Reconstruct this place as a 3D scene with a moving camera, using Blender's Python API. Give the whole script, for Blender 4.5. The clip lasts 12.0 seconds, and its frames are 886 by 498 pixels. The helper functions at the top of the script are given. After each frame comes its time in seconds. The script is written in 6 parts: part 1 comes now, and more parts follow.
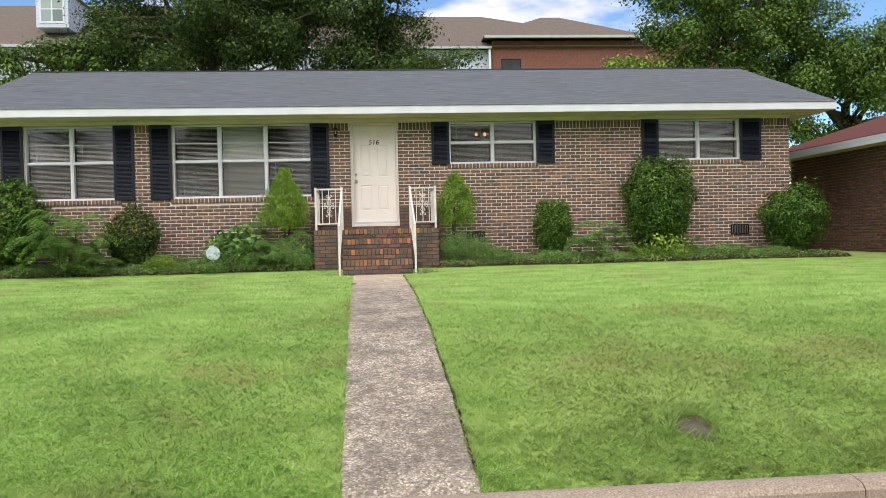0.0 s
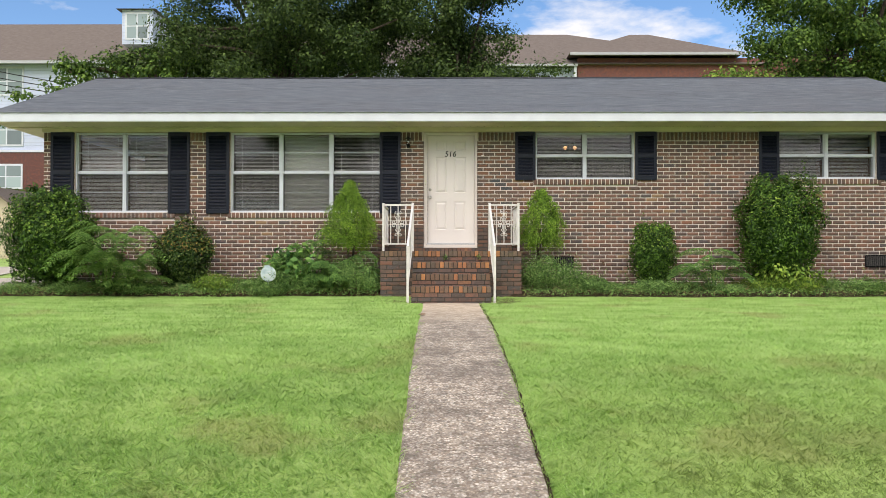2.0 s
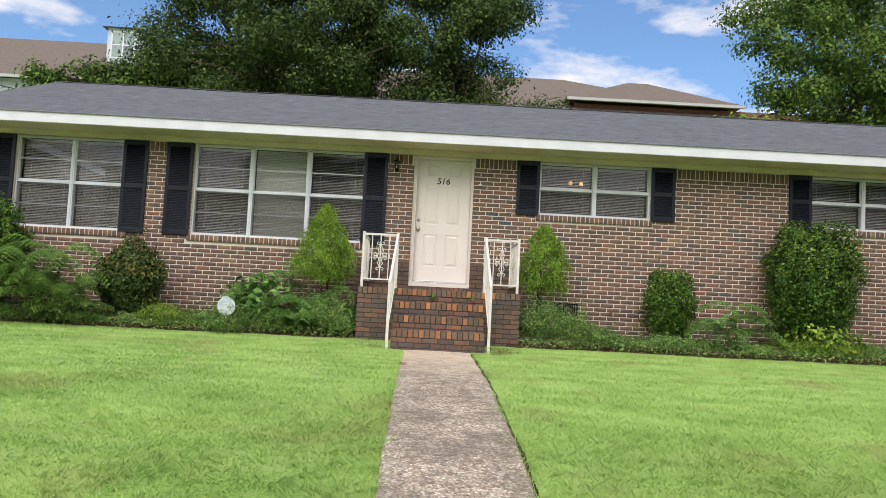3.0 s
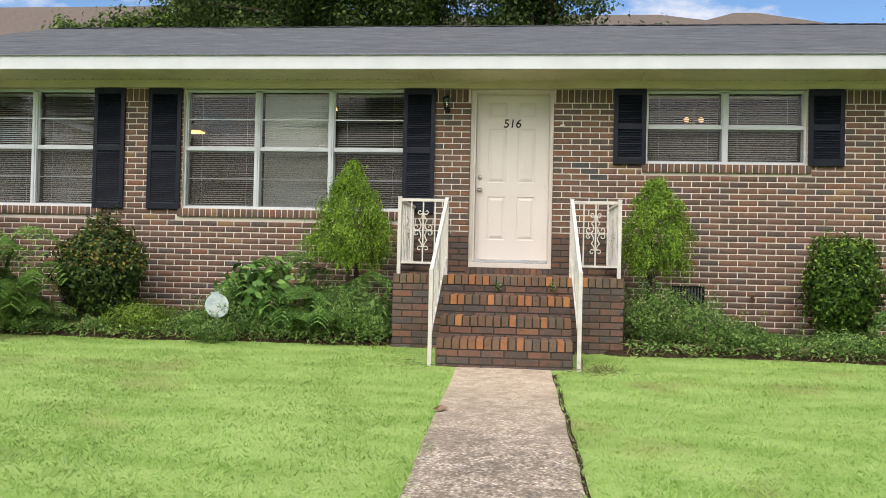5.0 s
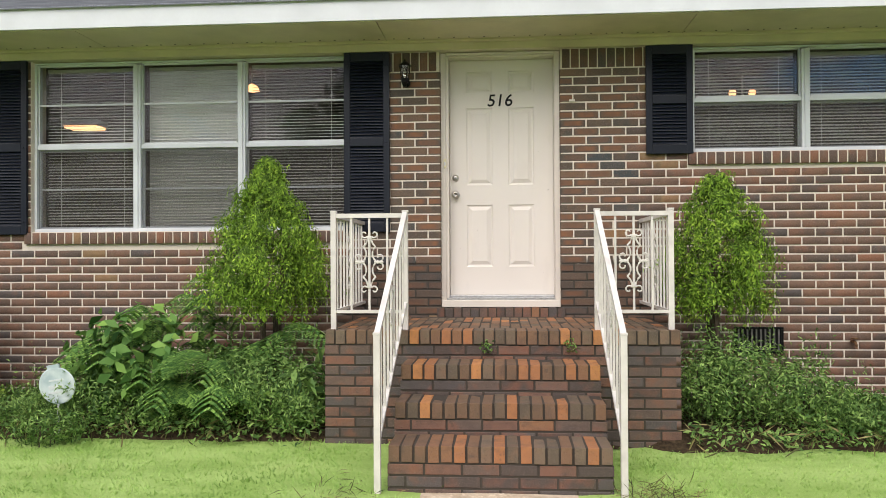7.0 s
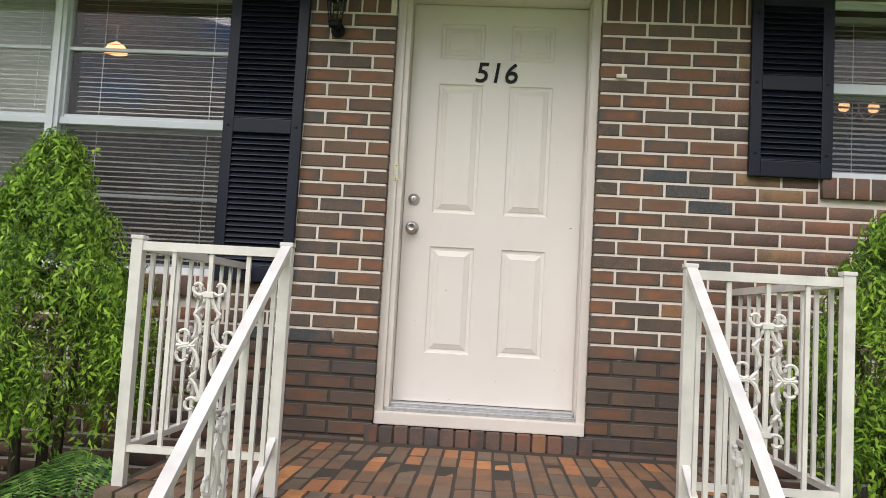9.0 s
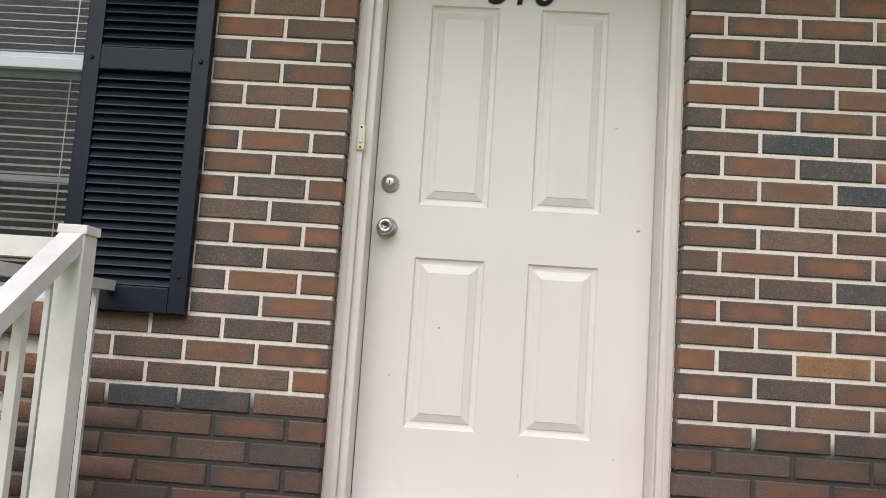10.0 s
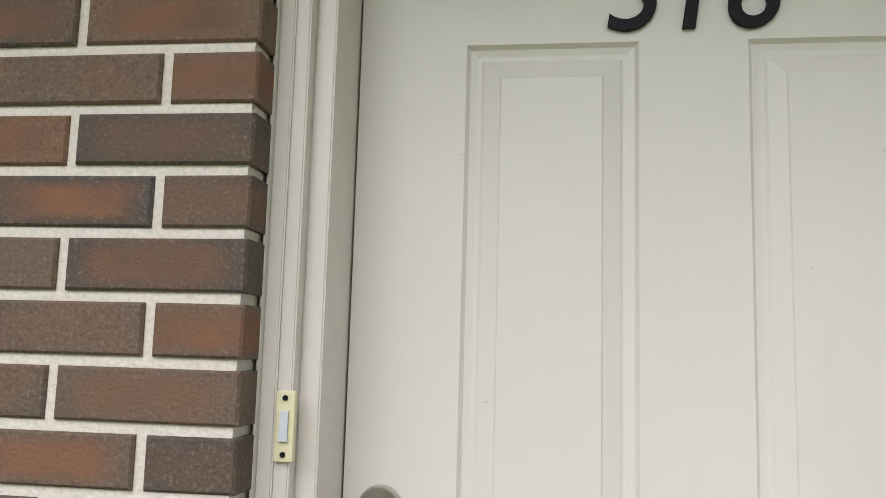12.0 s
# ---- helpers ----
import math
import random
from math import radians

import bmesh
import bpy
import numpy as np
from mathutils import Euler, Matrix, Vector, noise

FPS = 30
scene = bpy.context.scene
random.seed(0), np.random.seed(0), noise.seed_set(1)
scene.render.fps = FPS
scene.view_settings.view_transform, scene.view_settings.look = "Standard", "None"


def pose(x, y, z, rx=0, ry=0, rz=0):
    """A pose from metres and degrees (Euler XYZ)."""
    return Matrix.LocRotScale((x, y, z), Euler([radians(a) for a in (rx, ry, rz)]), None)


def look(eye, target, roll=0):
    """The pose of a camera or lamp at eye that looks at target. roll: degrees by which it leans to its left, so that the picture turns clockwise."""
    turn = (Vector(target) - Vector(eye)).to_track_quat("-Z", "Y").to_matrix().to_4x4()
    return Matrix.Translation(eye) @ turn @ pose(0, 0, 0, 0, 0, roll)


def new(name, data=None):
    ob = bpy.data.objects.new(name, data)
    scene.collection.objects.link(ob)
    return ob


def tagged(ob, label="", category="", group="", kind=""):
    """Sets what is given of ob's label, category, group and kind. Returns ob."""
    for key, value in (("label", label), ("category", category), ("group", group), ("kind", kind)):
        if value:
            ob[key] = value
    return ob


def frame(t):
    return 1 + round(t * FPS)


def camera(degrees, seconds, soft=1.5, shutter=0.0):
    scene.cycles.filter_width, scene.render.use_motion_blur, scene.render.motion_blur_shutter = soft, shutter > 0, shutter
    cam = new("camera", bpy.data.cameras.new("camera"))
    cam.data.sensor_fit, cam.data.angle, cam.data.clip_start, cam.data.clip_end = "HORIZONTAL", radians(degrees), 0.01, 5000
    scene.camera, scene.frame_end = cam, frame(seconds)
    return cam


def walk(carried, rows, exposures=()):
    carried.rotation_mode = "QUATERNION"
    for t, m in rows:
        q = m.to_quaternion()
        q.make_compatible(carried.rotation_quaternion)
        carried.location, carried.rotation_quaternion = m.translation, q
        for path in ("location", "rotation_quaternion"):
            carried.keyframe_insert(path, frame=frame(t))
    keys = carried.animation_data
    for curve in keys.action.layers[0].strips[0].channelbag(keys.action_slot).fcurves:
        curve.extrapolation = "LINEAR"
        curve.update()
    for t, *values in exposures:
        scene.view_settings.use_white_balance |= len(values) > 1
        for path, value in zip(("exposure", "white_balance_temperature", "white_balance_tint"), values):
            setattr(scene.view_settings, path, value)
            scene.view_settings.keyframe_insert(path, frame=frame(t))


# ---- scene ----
cam = camera(57.3, 12.0, soft=0.8)
PATH = [
    (0, (-0.134, -17.022, 0.656), (0.045, -15.03, 0.625), -1.4),
    (0.5, (-0.007, -16.901, 0.625), (-0.026, -14.902, 0.583), 0.1),
    (1, (-0.008, -16.485, 0.615), (-0.01, -14.486, 0.564), 0.2),
    (1.5, (-0.043, -15.867, 0.641), (-0.048, -13.867, 0.624), -0.4),
    (2, (-0.072, -15.092, 0.656), (-0.081, -13.093, 0.686), -0.0),
    (2.5, (-0.107, -14.205, 0.623), (-0.091, -12.207, 0.708), 0.9),
    (3, (-0.151, -13.271, 0.602), (-0.122, -11.276, 0.742), 2.9),
    (3.2, (-0.177, -12.879, 0.572), (-0.145, -10.885, 0.72), 3.1),
    (4.8, (0.124, -10.146, 0.948), (-0.073, -8.156, 1.0), 1.1),
    (5, (0.145, -9.781, 0.98), (-0.048, -7.79, 1.008), 1.3),
    (5.5, (0.122, -9.047, 1.094), (-0.037, -7.054, 1.082), 0.6),
    (6, (0.157, -8.296, 1.188), (0.016, -6.301, 1.171), 0.5),
    (6.5, (0.057, -7.591, 1.259), (-0.096, -5.597, 1.244), 0.4),
    (7, (0.039, -6.806, 1.318), (-0.114, -4.812, 1.341), -0.3),
    (7.5, (-0.005, -6.091, 1.356), (-0.093, -4.095, 1.444), 0.4),
    (7.7, (0.006, -5.805, 1.37), (-0.064, -3.809, 1.471), 0.8),
    (9.3, (0.023, -3.414, 1.461), (-0.111, -1.425, 1.624), 4.2),
    (9.5, (-0.005, -3.115, 1.449), (-0.132, -1.126, 1.623), 5.0),
    (10, (-0.061, -2.359, 1.523), (-0.17, -0.375, 1.745), 3.8),
    (10.5, (-0.152, -1.745, 1.757), (-0.312, 0.238, 1.964), 1.8),
    (11, (-0.245, -1.436, 1.938), (-0.453, 0.54, 2.163), 3.9),
    (11.5, (-0.146, -1.12, 2.088), (-0.441, 0.844, 2.319), 2.7),
    (12, (-0.172, -0.833, 2.209), (-0.444, 1.133, 2.46), 1.6),
]
EXPOSURE = [(t, stops, kelvin, 14) for t, stops, kelvin in ((0, 0.16, 7000), (3.2, 0.16, 7050), (5, 0.16, 7150), (7.7, 0.16, 7000), (9.5, 0.06, 6650), (10.5, 0.20, 6500), (11.2, 0.22, 6450), (12, 0.24, 6450))]
walk(cam, [(t, look(eye, target, roll)) for t, eye, target, roll in PATH], EXPOSURE)

# ---- light ----
world = bpy.data.worlds.new("sky")
scene.world = world
world.use_nodes = True
wn, wl = world.node_tree.nodes, world.node_tree.links
wn.clear()
SUN_UP, SUN_ROUND = radians(48), radians(195)
sky = wn.new("ShaderNodeTexSky")
sky.sky_type, sky.sun_disc = "NISHITA", False
sky.sun_elevation, sky.sun_rotation = SUN_UP, SUN_ROUND
sky.dust_density, sky.air_density, sky.ozone_density = 0.4, 1.0, 3.0
coord = wn.new("ShaderNodeTexCoord")
squash = wn.new("ShaderNodeMapping")
squash.inputs["Scale"].default_value = (1.0, 1.0, 2.6)
cloud = wn.new("ShaderNodeTexNoise")
cloud.inputs["Scale"].default_value, cloud.inputs["Detail"].default_value = 2.6, 9.0
cloud.inputs["Roughness"].default_value = 0.55
cover = wn.new("ShaderNodeMapRange")
cover.inputs["From Min"].default_value, cover.inputs["From Max"].default_value = 0.525, 0.60
cover.clamp = True
deep = wn.new("ShaderNodeMix")
deep.data_type, deep.blend_type = "RGBA", "MULTIPLY"
deep.inputs[0].default_value, deep.inputs[7].default_value = 1.0, (0.74, 0.94, 1.10, 1)
white = wn.new("ShaderNodeMix")
white.data_type = "RGBA"
white.inputs[7].default_value = (6.4, 6.6, 6.9, 1)
background = wn.new("ShaderNodeBackground")
background.inputs["Strength"].default_value = 0.145
out = wn.new("ShaderNodeOutputWorld")
wl.new(coord.outputs["Generated"], squash.inputs["Vector"])
wl.new(squash.outputs["Vector"], cloud.inputs["Vector"])
apart = wn.new("ShaderNodeSeparateXYZ")
wl.new(coord.outputs["Generated"], apart.inputs[0])
bank = wn.new("ShaderNodeMapRange")
bank.inputs["From Min"].default_value, bank.inputs["From Max"].default_value = 0.55, -0.5
bank.inputs["To Min"].default_value, bank.inputs["To Max"].default_value = 0.0, 0.12
wl.new(apart.outputs[1], bank.inputs["Value"])
gather = wn.new("ShaderNodeMath")
wl.new(cloud.outputs["Fac"], gather.inputs[0])
wl.new(bank.outputs["Result"], gather.inputs[1])
wl.new(gather.outputs[0], cover.inputs["Value"])
wl.new(cover.outputs["Result"], white.inputs[0])
wl.new(sky.outputs["Color"], deep.inputs[6])
wl.new(deep.outputs[2], white.inputs[6])
wl.new(white.outputs[2], background.inputs["Color"])
wl.new(background.outputs["Background"], out.inputs["Surface"])

sun = new("sun", bpy.data.lights.new("sun", "SUN"))
sun.data.energy, sun.data.angle, sun.data.color = 2.95, radians(60), (1.0, 0.98, 0.955)
sun.matrix_world = look((0, 0, 27.9), (6.4, 24.3, 0))

# ---- materials ----


class Mat:
    """A small builder of node materials."""

    def __init__(self, name, rough=0.6, metal=0.0, spec=0.5):
        self.m = bpy.data.materials.new(name)
        self.m.use_nodes = True
        self.n, self.l = self.m.node_tree.nodes, self.m.node_tree.links
        self.b = self.n["Principled BSDF"]
        self.b.inputs["Roughness"].default_value = rough
        self.b.inputs["Metallic"].default_value = metal
        self.b.inputs["Specular IOR Level"].default_value = spec
        self.geo = self.n.new("ShaderNodeNewGeometry")
        self.info = self.n.new("ShaderNodeObjectInfo")

    def noise(self, scale, detail=4, stretch=None, vec=None):
        t = self.n.new("ShaderNodeTexNoise")
        t.inputs["Scale"].default_value, t.inputs["Detail"].default_value = scale, detail
        v = vec or self.geo.outputs["Position"]
        if stretch:
            s = self.n.new("ShaderNodeMapping")
            s.inputs["Scale"].default_value = stretch
            self.l.new(v, s.inputs["Vector"])
            v = s.outputs["Vector"]
        self.l.new(v, t.inputs["Vector"])
        return t.outputs["Fac"]

    def ramp(self, fac, stops, step=False):
        r = self.n.new("ShaderNodeValToRGB")
        if step:
            r.color_ramp.interpolation = "CONSTANT"
        e = r.color_ramp.elements
        while len(e) < len(stops):
            e.new(0.5)
        for i, (p, c) in enumerate(stops):
            e[i].position, e[i].color = p, (*c, 1)
        self.l.new(fac, r.inputs["Fac"])
        return r.outputs["Color"]

    def math(self, op, a, b=0.0, c=0.0):
        t = self.n.new("ShaderNodeMath")
        t.operation = op
        for i, v in enumerate((a, b, c)):
            if isinstance(v, (int, float)):
                t.inputs[i].default_value = v
            else:
                self.l.new(v, t.inputs[i])
        return t.outputs[0]

    def span(self, v, lo, hi, to_lo=0.0, to_hi=1.0):
        t = self.n.new("ShaderNodeMapRange")
        for k, x in (("From Min", lo), ("From Max", hi), ("To Min", to_lo), ("To Max", to_hi)):
            t.inputs[k].default_value = x
        self.l.new(v, t.inputs["Value"])
        return t.outputs["Result"]

    def mix(self, fac, a, b, mode="MIX"):
        t = self.n.new("ShaderNodeMix")
        t.data_type, t.blend_type = "RGBA", mode
        for i, v in ((0, fac), (6, a), (7, b)):
            if isinstance(v, (int, float)):
                t.inputs[i].default_value = v
            elif isinstance(v, tuple):
                t.inputs[i].default_value = (*v, 1)
            else:
                self.l.new(v, t.inputs[i])
        return t.outputs[2]

    def axis(self, i):
        s = self.n.new("ShaderNodeSeparateXYZ")
        self.l.new(self.geo.outputs["Position"], s.inputs[0])
        return s.outputs[i]

    def chance(self):
        return self.math("FRACT", self.math("ADD", self.info.outputs["Random"], self.geo.outputs["Random Per Island"]))

    def color(self, v):
        if isinstance(v, tuple):
            self.b.inputs["Base Color"].default_value = (*v, 1)
        else:
            self.l.new(v, self.b.inputs["Base Color"])
        return self

    def rough(self, v):
        self.l.new(v, self.b.inputs["Roughness"])
        return self

    def bump(self, h, strength=0.3, distance=0.01):
        t = self.n.new("ShaderNodeBump")
        t.inputs["Strength"].default_value, t.inputs["Distance"].default_value = strength, distance
        self.l.new(h, t.inputs["Height"])
        self.l.new(t.outputs["Normal"], self.b.inputs["Normal"])
        return self


def painted(name, base, rough=0.45, dirt=0.06, grain=60, bump=0.05, dirt_scale=3.0):
    m = Mat(name, rough)
    low = tuple(c * (1 - 2.2 * dirt) for c in base)
    big, fine = m.noise(dirt_scale, 6), m.noise(grain, 3)
    c = m.ramp(big, [(0.3, low), (0.6, base)])
    c = m.mix(m.span(fine, 0.3, 0.75, 0.0, 0.25), c, tuple(x * 0.86 for x in base))
    return m.color(c).bump(fine, bump, 0.004).m


def brick_material(name, stops, wet=0.0, heart=0.0, glow=(0.30, 0.105, 0.055)):
    m = Mat(name, 0.75, 0, 0.3)
    r = m.chance()
    base = m.ramp(r, stops, step=True)
    shift = m.n.new("ShaderNodeVectorMath")
    shift.operation = "MULTIPLY_ADD"
    comb = m.n.new("ShaderNodeCombineXYZ")
    for i in range(3):
        m.l.new(r, comb.inputs[i])
    m.l.new(comb.outputs[0], shift.inputs[0])
    shift.inputs[1].default_value = (37, 11, 53)
    m.l.new(m.geo.outputs["Position"], shift.inputs[2])
    flash = m.noise(9.0, 2, vec=shift.outputs[0])
    fine = m.noise(220, 4, vec=shift.outputs[0])
    mid = m.noise(34, 4, vec=shift.outputs[0])
    c = m.mix(m.span(flash, 0.50, 0.68, 0, 0.75), base, m.mix(0.5, base, glow))
    c = m.mix(m.span(flash, 0.48, 0.3, 0, 0.8), c, m.mix(0.5, base, (0.075, 0.06, 0.055)))
    c = m.mix(m.span(mid, 0.62, 0.75, 0, 0.5), c, (0.08, 0.06, 0.05))
    c = m.mix(m.span(fine, 0.55, 0.75, 0, 0.5), c, (0.30, 0.23, 0.19))
    c = m.mix(m.span(fine, 0.42, 0.3, 0, 0.6), c, (0.05, 0.04, 0.035))
    if heart:
        # kiln flash: rust-red hearts on some bricks, dark arrises, in the brick's own coordinates
        own = m.n.new("ShaderNodeTexCoord")
        sep = m.n.new("ShaderNodeSeparateXYZ")
        m.l.new(own.outputs["Object"], sep.inputs[0])
        wob = m.math("MULTIPLY", m.math("SUBTRACT", mid, 0.5), 0.03)
        ex = m.span(m.math("ADD", m.math("ABSOLUTE", sep.outputs[0]), wob), 0.095, 0.055)
        ez = m.span(m.math("ADD", m.math("ABSOLUTE", sep.outputs[2]), m.math("MULTIPLY", wob, 0.4)), 0.027, 0.012)
        some = m.span(m.math("FRACT", m.math("MULTIPLY", r, 7.31)), 0.28, 0.62)
        c = m.mix(m.math("MULTIPLY", m.math("MULTIPLY", m.math("MULTIPLY", ex, ez), some), heart), c, m.ramp(flash, [(0.35, (0.24, 0.108, 0.056)), (0.65, (0.15, 0.085, 0.058))]))
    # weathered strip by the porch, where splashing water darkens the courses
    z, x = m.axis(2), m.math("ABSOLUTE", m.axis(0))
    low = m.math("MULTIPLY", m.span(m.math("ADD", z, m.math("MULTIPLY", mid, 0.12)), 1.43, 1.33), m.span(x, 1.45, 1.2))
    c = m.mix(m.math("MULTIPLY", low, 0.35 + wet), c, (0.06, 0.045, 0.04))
    return m.color(c).bump(m.math("ADD", fine, mid), 0.5, 0.004).m


BRICK_STOPS = [(0.0, (0.145, 0.090, 0.066)), (0.22, (0.18, 0.108, 0.076)), (0.44, (0.215, 0.122, 0.083)),
               (0.62, (0.125, 0.086, 0.068)), (0.74, (0.24, 0.128, 0.083)), (0.84, (0.112, 0.090, 0.080)),
               (0.90, (0.27, 0.12, 0.07)), (0.93, (0.14, 0.088, 0.066)), (0.975, (0.30, 0.18, 0.09))]
STEP_STOPS = [(0.0, (0.13, 0.088, 0.068)), (0.25, (0.17, 0.105, 0.076)), (0.45, (0.105, 0.088, 0.076)),
              (0.62, (0.21, 0.115, 0.075)), (0.70, (0.33, 0.15, 0.078)), (0.82, (0.145, 0.115, 0.098)), (0.90, (0.44, 0.21, 0.095))]
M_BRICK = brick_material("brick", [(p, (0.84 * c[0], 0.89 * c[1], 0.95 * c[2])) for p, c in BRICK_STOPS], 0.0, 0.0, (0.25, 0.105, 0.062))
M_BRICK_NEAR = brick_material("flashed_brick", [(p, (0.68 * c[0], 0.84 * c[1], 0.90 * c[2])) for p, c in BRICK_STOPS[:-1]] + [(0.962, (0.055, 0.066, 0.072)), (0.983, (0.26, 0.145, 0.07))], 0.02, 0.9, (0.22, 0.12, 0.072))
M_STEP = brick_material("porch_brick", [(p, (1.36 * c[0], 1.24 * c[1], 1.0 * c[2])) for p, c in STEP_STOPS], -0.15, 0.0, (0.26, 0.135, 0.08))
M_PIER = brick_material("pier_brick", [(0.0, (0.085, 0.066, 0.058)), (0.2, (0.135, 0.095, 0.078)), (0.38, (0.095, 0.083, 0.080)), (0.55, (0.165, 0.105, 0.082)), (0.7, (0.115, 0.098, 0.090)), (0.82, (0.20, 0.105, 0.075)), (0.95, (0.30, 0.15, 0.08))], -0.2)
M_BRICK_RED = brick_material("red_brick", [(0.0, (0.155, 0.055, 0.045)), (0.4, (0.18, 0.068, 0.055)), (0.7, (0.13, 0.05, 0.043))])
M_BRICK_DARK = brick_material("dark_red_brick", [(0.0, (0.13, 0.06, 0.05)), (0.4, (0.16, 0.07, 0.055)), (0.7, (0.10, 0.055, 0.05))])


def mortar_material(name, base, dark):
    m = Mat(name, 0.9, 0, 0.2)
    fine, big = m.noise(160, 5), m.noise(2.3, 5)
    c = m.ramp(fine, [(0.3, tuple(v * 0.86 for v in base)), (0.6, base)])
    c = m.mix(m.span(big, 0.5, 0.75, 0, 0.4), c, tuple(v * 0.75 for v in base))
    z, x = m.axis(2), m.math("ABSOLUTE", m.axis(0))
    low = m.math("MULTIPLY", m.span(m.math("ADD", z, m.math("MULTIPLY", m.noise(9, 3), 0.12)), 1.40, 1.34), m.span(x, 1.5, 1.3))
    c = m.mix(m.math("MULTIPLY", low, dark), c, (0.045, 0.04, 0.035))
    return m.color(c).bump(fine, 0.6, 0.004).m


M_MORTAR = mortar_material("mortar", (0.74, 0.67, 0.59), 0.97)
m = Mat("ridge_shingle", 0.9)
M_RIDGE = m.color(m.ramp(m.noise(30, 4), [(0.3, (0.012, 0.012, 0.014)), (0.7, (0.035, 0.035, 0.04))])).m
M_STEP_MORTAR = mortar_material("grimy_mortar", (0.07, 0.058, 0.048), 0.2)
M_FASCIA = painted("white_fascia_paint", (0.64, 0.675, 0.72), 0.5, 0.05, 40)
M_SOFFIT = painted("cream_soffit_paint", (0.66, 0.585, 0.43), 0.6, 0.08, 30)
M_TRIM = painted("cream_trim_paint", (0.725, 0.672, 0.612), 0.4, 0.04, 90)
m = Mat("scuffed_door_paint", 0.38)
fine, big = m.noise(140, 3), m.noise(1.5, 6)
c = m.ramp(big, [(0.3, (0.715, 0.668, 0.622)), (0.6, (0.75, 0.705, 0.658))])
c = m.mix(m.span(m.noise(38, 1), 0.805, 0.83, 0, 0.8), c, (0.16, 0.13, 0.11))
c = m.mix(m.span(m.noise(9, 5, (1, 1, 0.35)), 0.62, 0.75, 0, 0.25), c, (0.62, 0.58, 0.53))
M_DOOR = m.color(c).bump(fine, 0.03, 0.004).m
M_RAIL = painted("white_iron_paint", (0.71, 0.68, 0.645), 0.4, 0.10, 70, 0.15, 9.0)
M_SHUTTER = painted("navy_black_shutter", (0.008, 0.012, 0.022), 0.42, 0.12, 120, 0.1)
M_SHUTTER.node_tree.nodes["Principled BSDF"].inputs["Specular IOR Level"].default_value = 0.28
M_ALU = painted("white_aluminium", (0.66, 0.70, 0.74), 0.35, 0.08, 80)
M_FAR_TRIM = painted("far_trim_paint", (0.42, 0.43, 0.44), 0.6, 0.05, 20)
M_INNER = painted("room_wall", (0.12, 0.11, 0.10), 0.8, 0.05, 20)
M_BLACK = painted("black_iron", (0.006, 0.006, 0.007), 0.5, 0.1, 90)
M_BLACK.node_tree.nodes["Principled BSDF"].inputs["Specular IOR Level"].default_value = 0.2
M_TERMITE = painted("old_timber", (0.20, 0.15, 0.10), 0.8, 0.1, 40)

m = Mat("silver_threshold", 0.35, 0.9)
M_SILVER = m.color(m.ramp(m.noise(40, 4), [(0.3, (0.42, 0.42, 0.43)), (0.7, (0.6, 0.6, 0.61))])).m
m = Mat("satin_nickel", 0.28, 1.0)
M_NICKEL = m.color((0.55, 0.53, 0.50)).bump(m.noise(300, 2), 0.05, 0.002).m
m = Mat("window_glass", 0.015, 0.0, 0.5)
m.b.inputs["Transmission Weight"].default_value, m.b.inputs["IOR"].default_value = 1.0, 1.45
M_GLASS = m.color((0.93, 0.96, 0.96)).m
m = Mat("insect_screen", 0.8, 0, 0.2)
m.b.inputs["Alpha"].default_value = 0.24
M_SCREEN = m.color((0.075, 0.072, 0.068)).m
m = Mat("blind_slat", 0.5)
M_BLIND = m.color(m.ramp(m.chance(), [(0.0, (0.50, 0.49, 0.47)), (1.0, (0.64, 0.62, 0.59))])).m
m = Mat("white_shade", 0.7)
M_SHADE = m.color(m.ramp(m.noise(5, 3), [(0.3, (0.84, 0.86, 0.84)), (0.7, (0.88, 0.89, 0.87))])).m

m = Mat("roof_shingle", 0.92, 0, 0.2)
grit = m.noise(260, 4)
tab = m.noise(3.0, 5, (0.9, 16, 16))
c = m.ramp(tab, [(0.3, (0.082, 0.094, 0.110)), (0.55, (0.135, 0.150, 0.170)), (0.75, (0.20, 0.22, 0.242))])
c = m.mix(m.span(m.noise(0.5, 4), 0.42, 0.7, 0, 0.3), c, (0.13, 0.13, 0.14))
c = m.mix(m.span(grit, 0.55, 0.8, 0, 0.5), c, (0.2, 0.2, 0.22))
M_SHINGLE = m.color(c).bump(grit, 0.6, 0.01).m
m = Mat("brown_shingle", 0.9, 0, 0.2)
c = m.ramp(m.noise(2.0, 4, (2, 9, 9)), [(0.3, (0.13, 0.105, 0.088)), (0.7, (0.21, 0.175, 0.15))])
M_BROWN_ROOF = m.color(m.mix(m.span(m.noise(30, 4), 0.4, 0.7, 0, 0.4), c, (0.11, 0.09, 0.08))).m
m = Mat("maroon_shingle", 0.9, 0, 0.2)
M_MAROON = m.color(m.ramp(m.noise(5.0, 5, (2, 9, 9)), [(0.3, (0.11, 0.04, 0.036)), (0.7, (0.19, 0.075, 0.066))])).m


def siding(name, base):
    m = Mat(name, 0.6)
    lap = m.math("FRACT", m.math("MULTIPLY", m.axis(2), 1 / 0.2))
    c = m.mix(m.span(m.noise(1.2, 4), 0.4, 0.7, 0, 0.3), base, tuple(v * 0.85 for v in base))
    # shadow line below each lap, painted into the colour
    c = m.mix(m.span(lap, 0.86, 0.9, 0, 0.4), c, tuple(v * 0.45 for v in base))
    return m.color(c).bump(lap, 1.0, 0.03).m


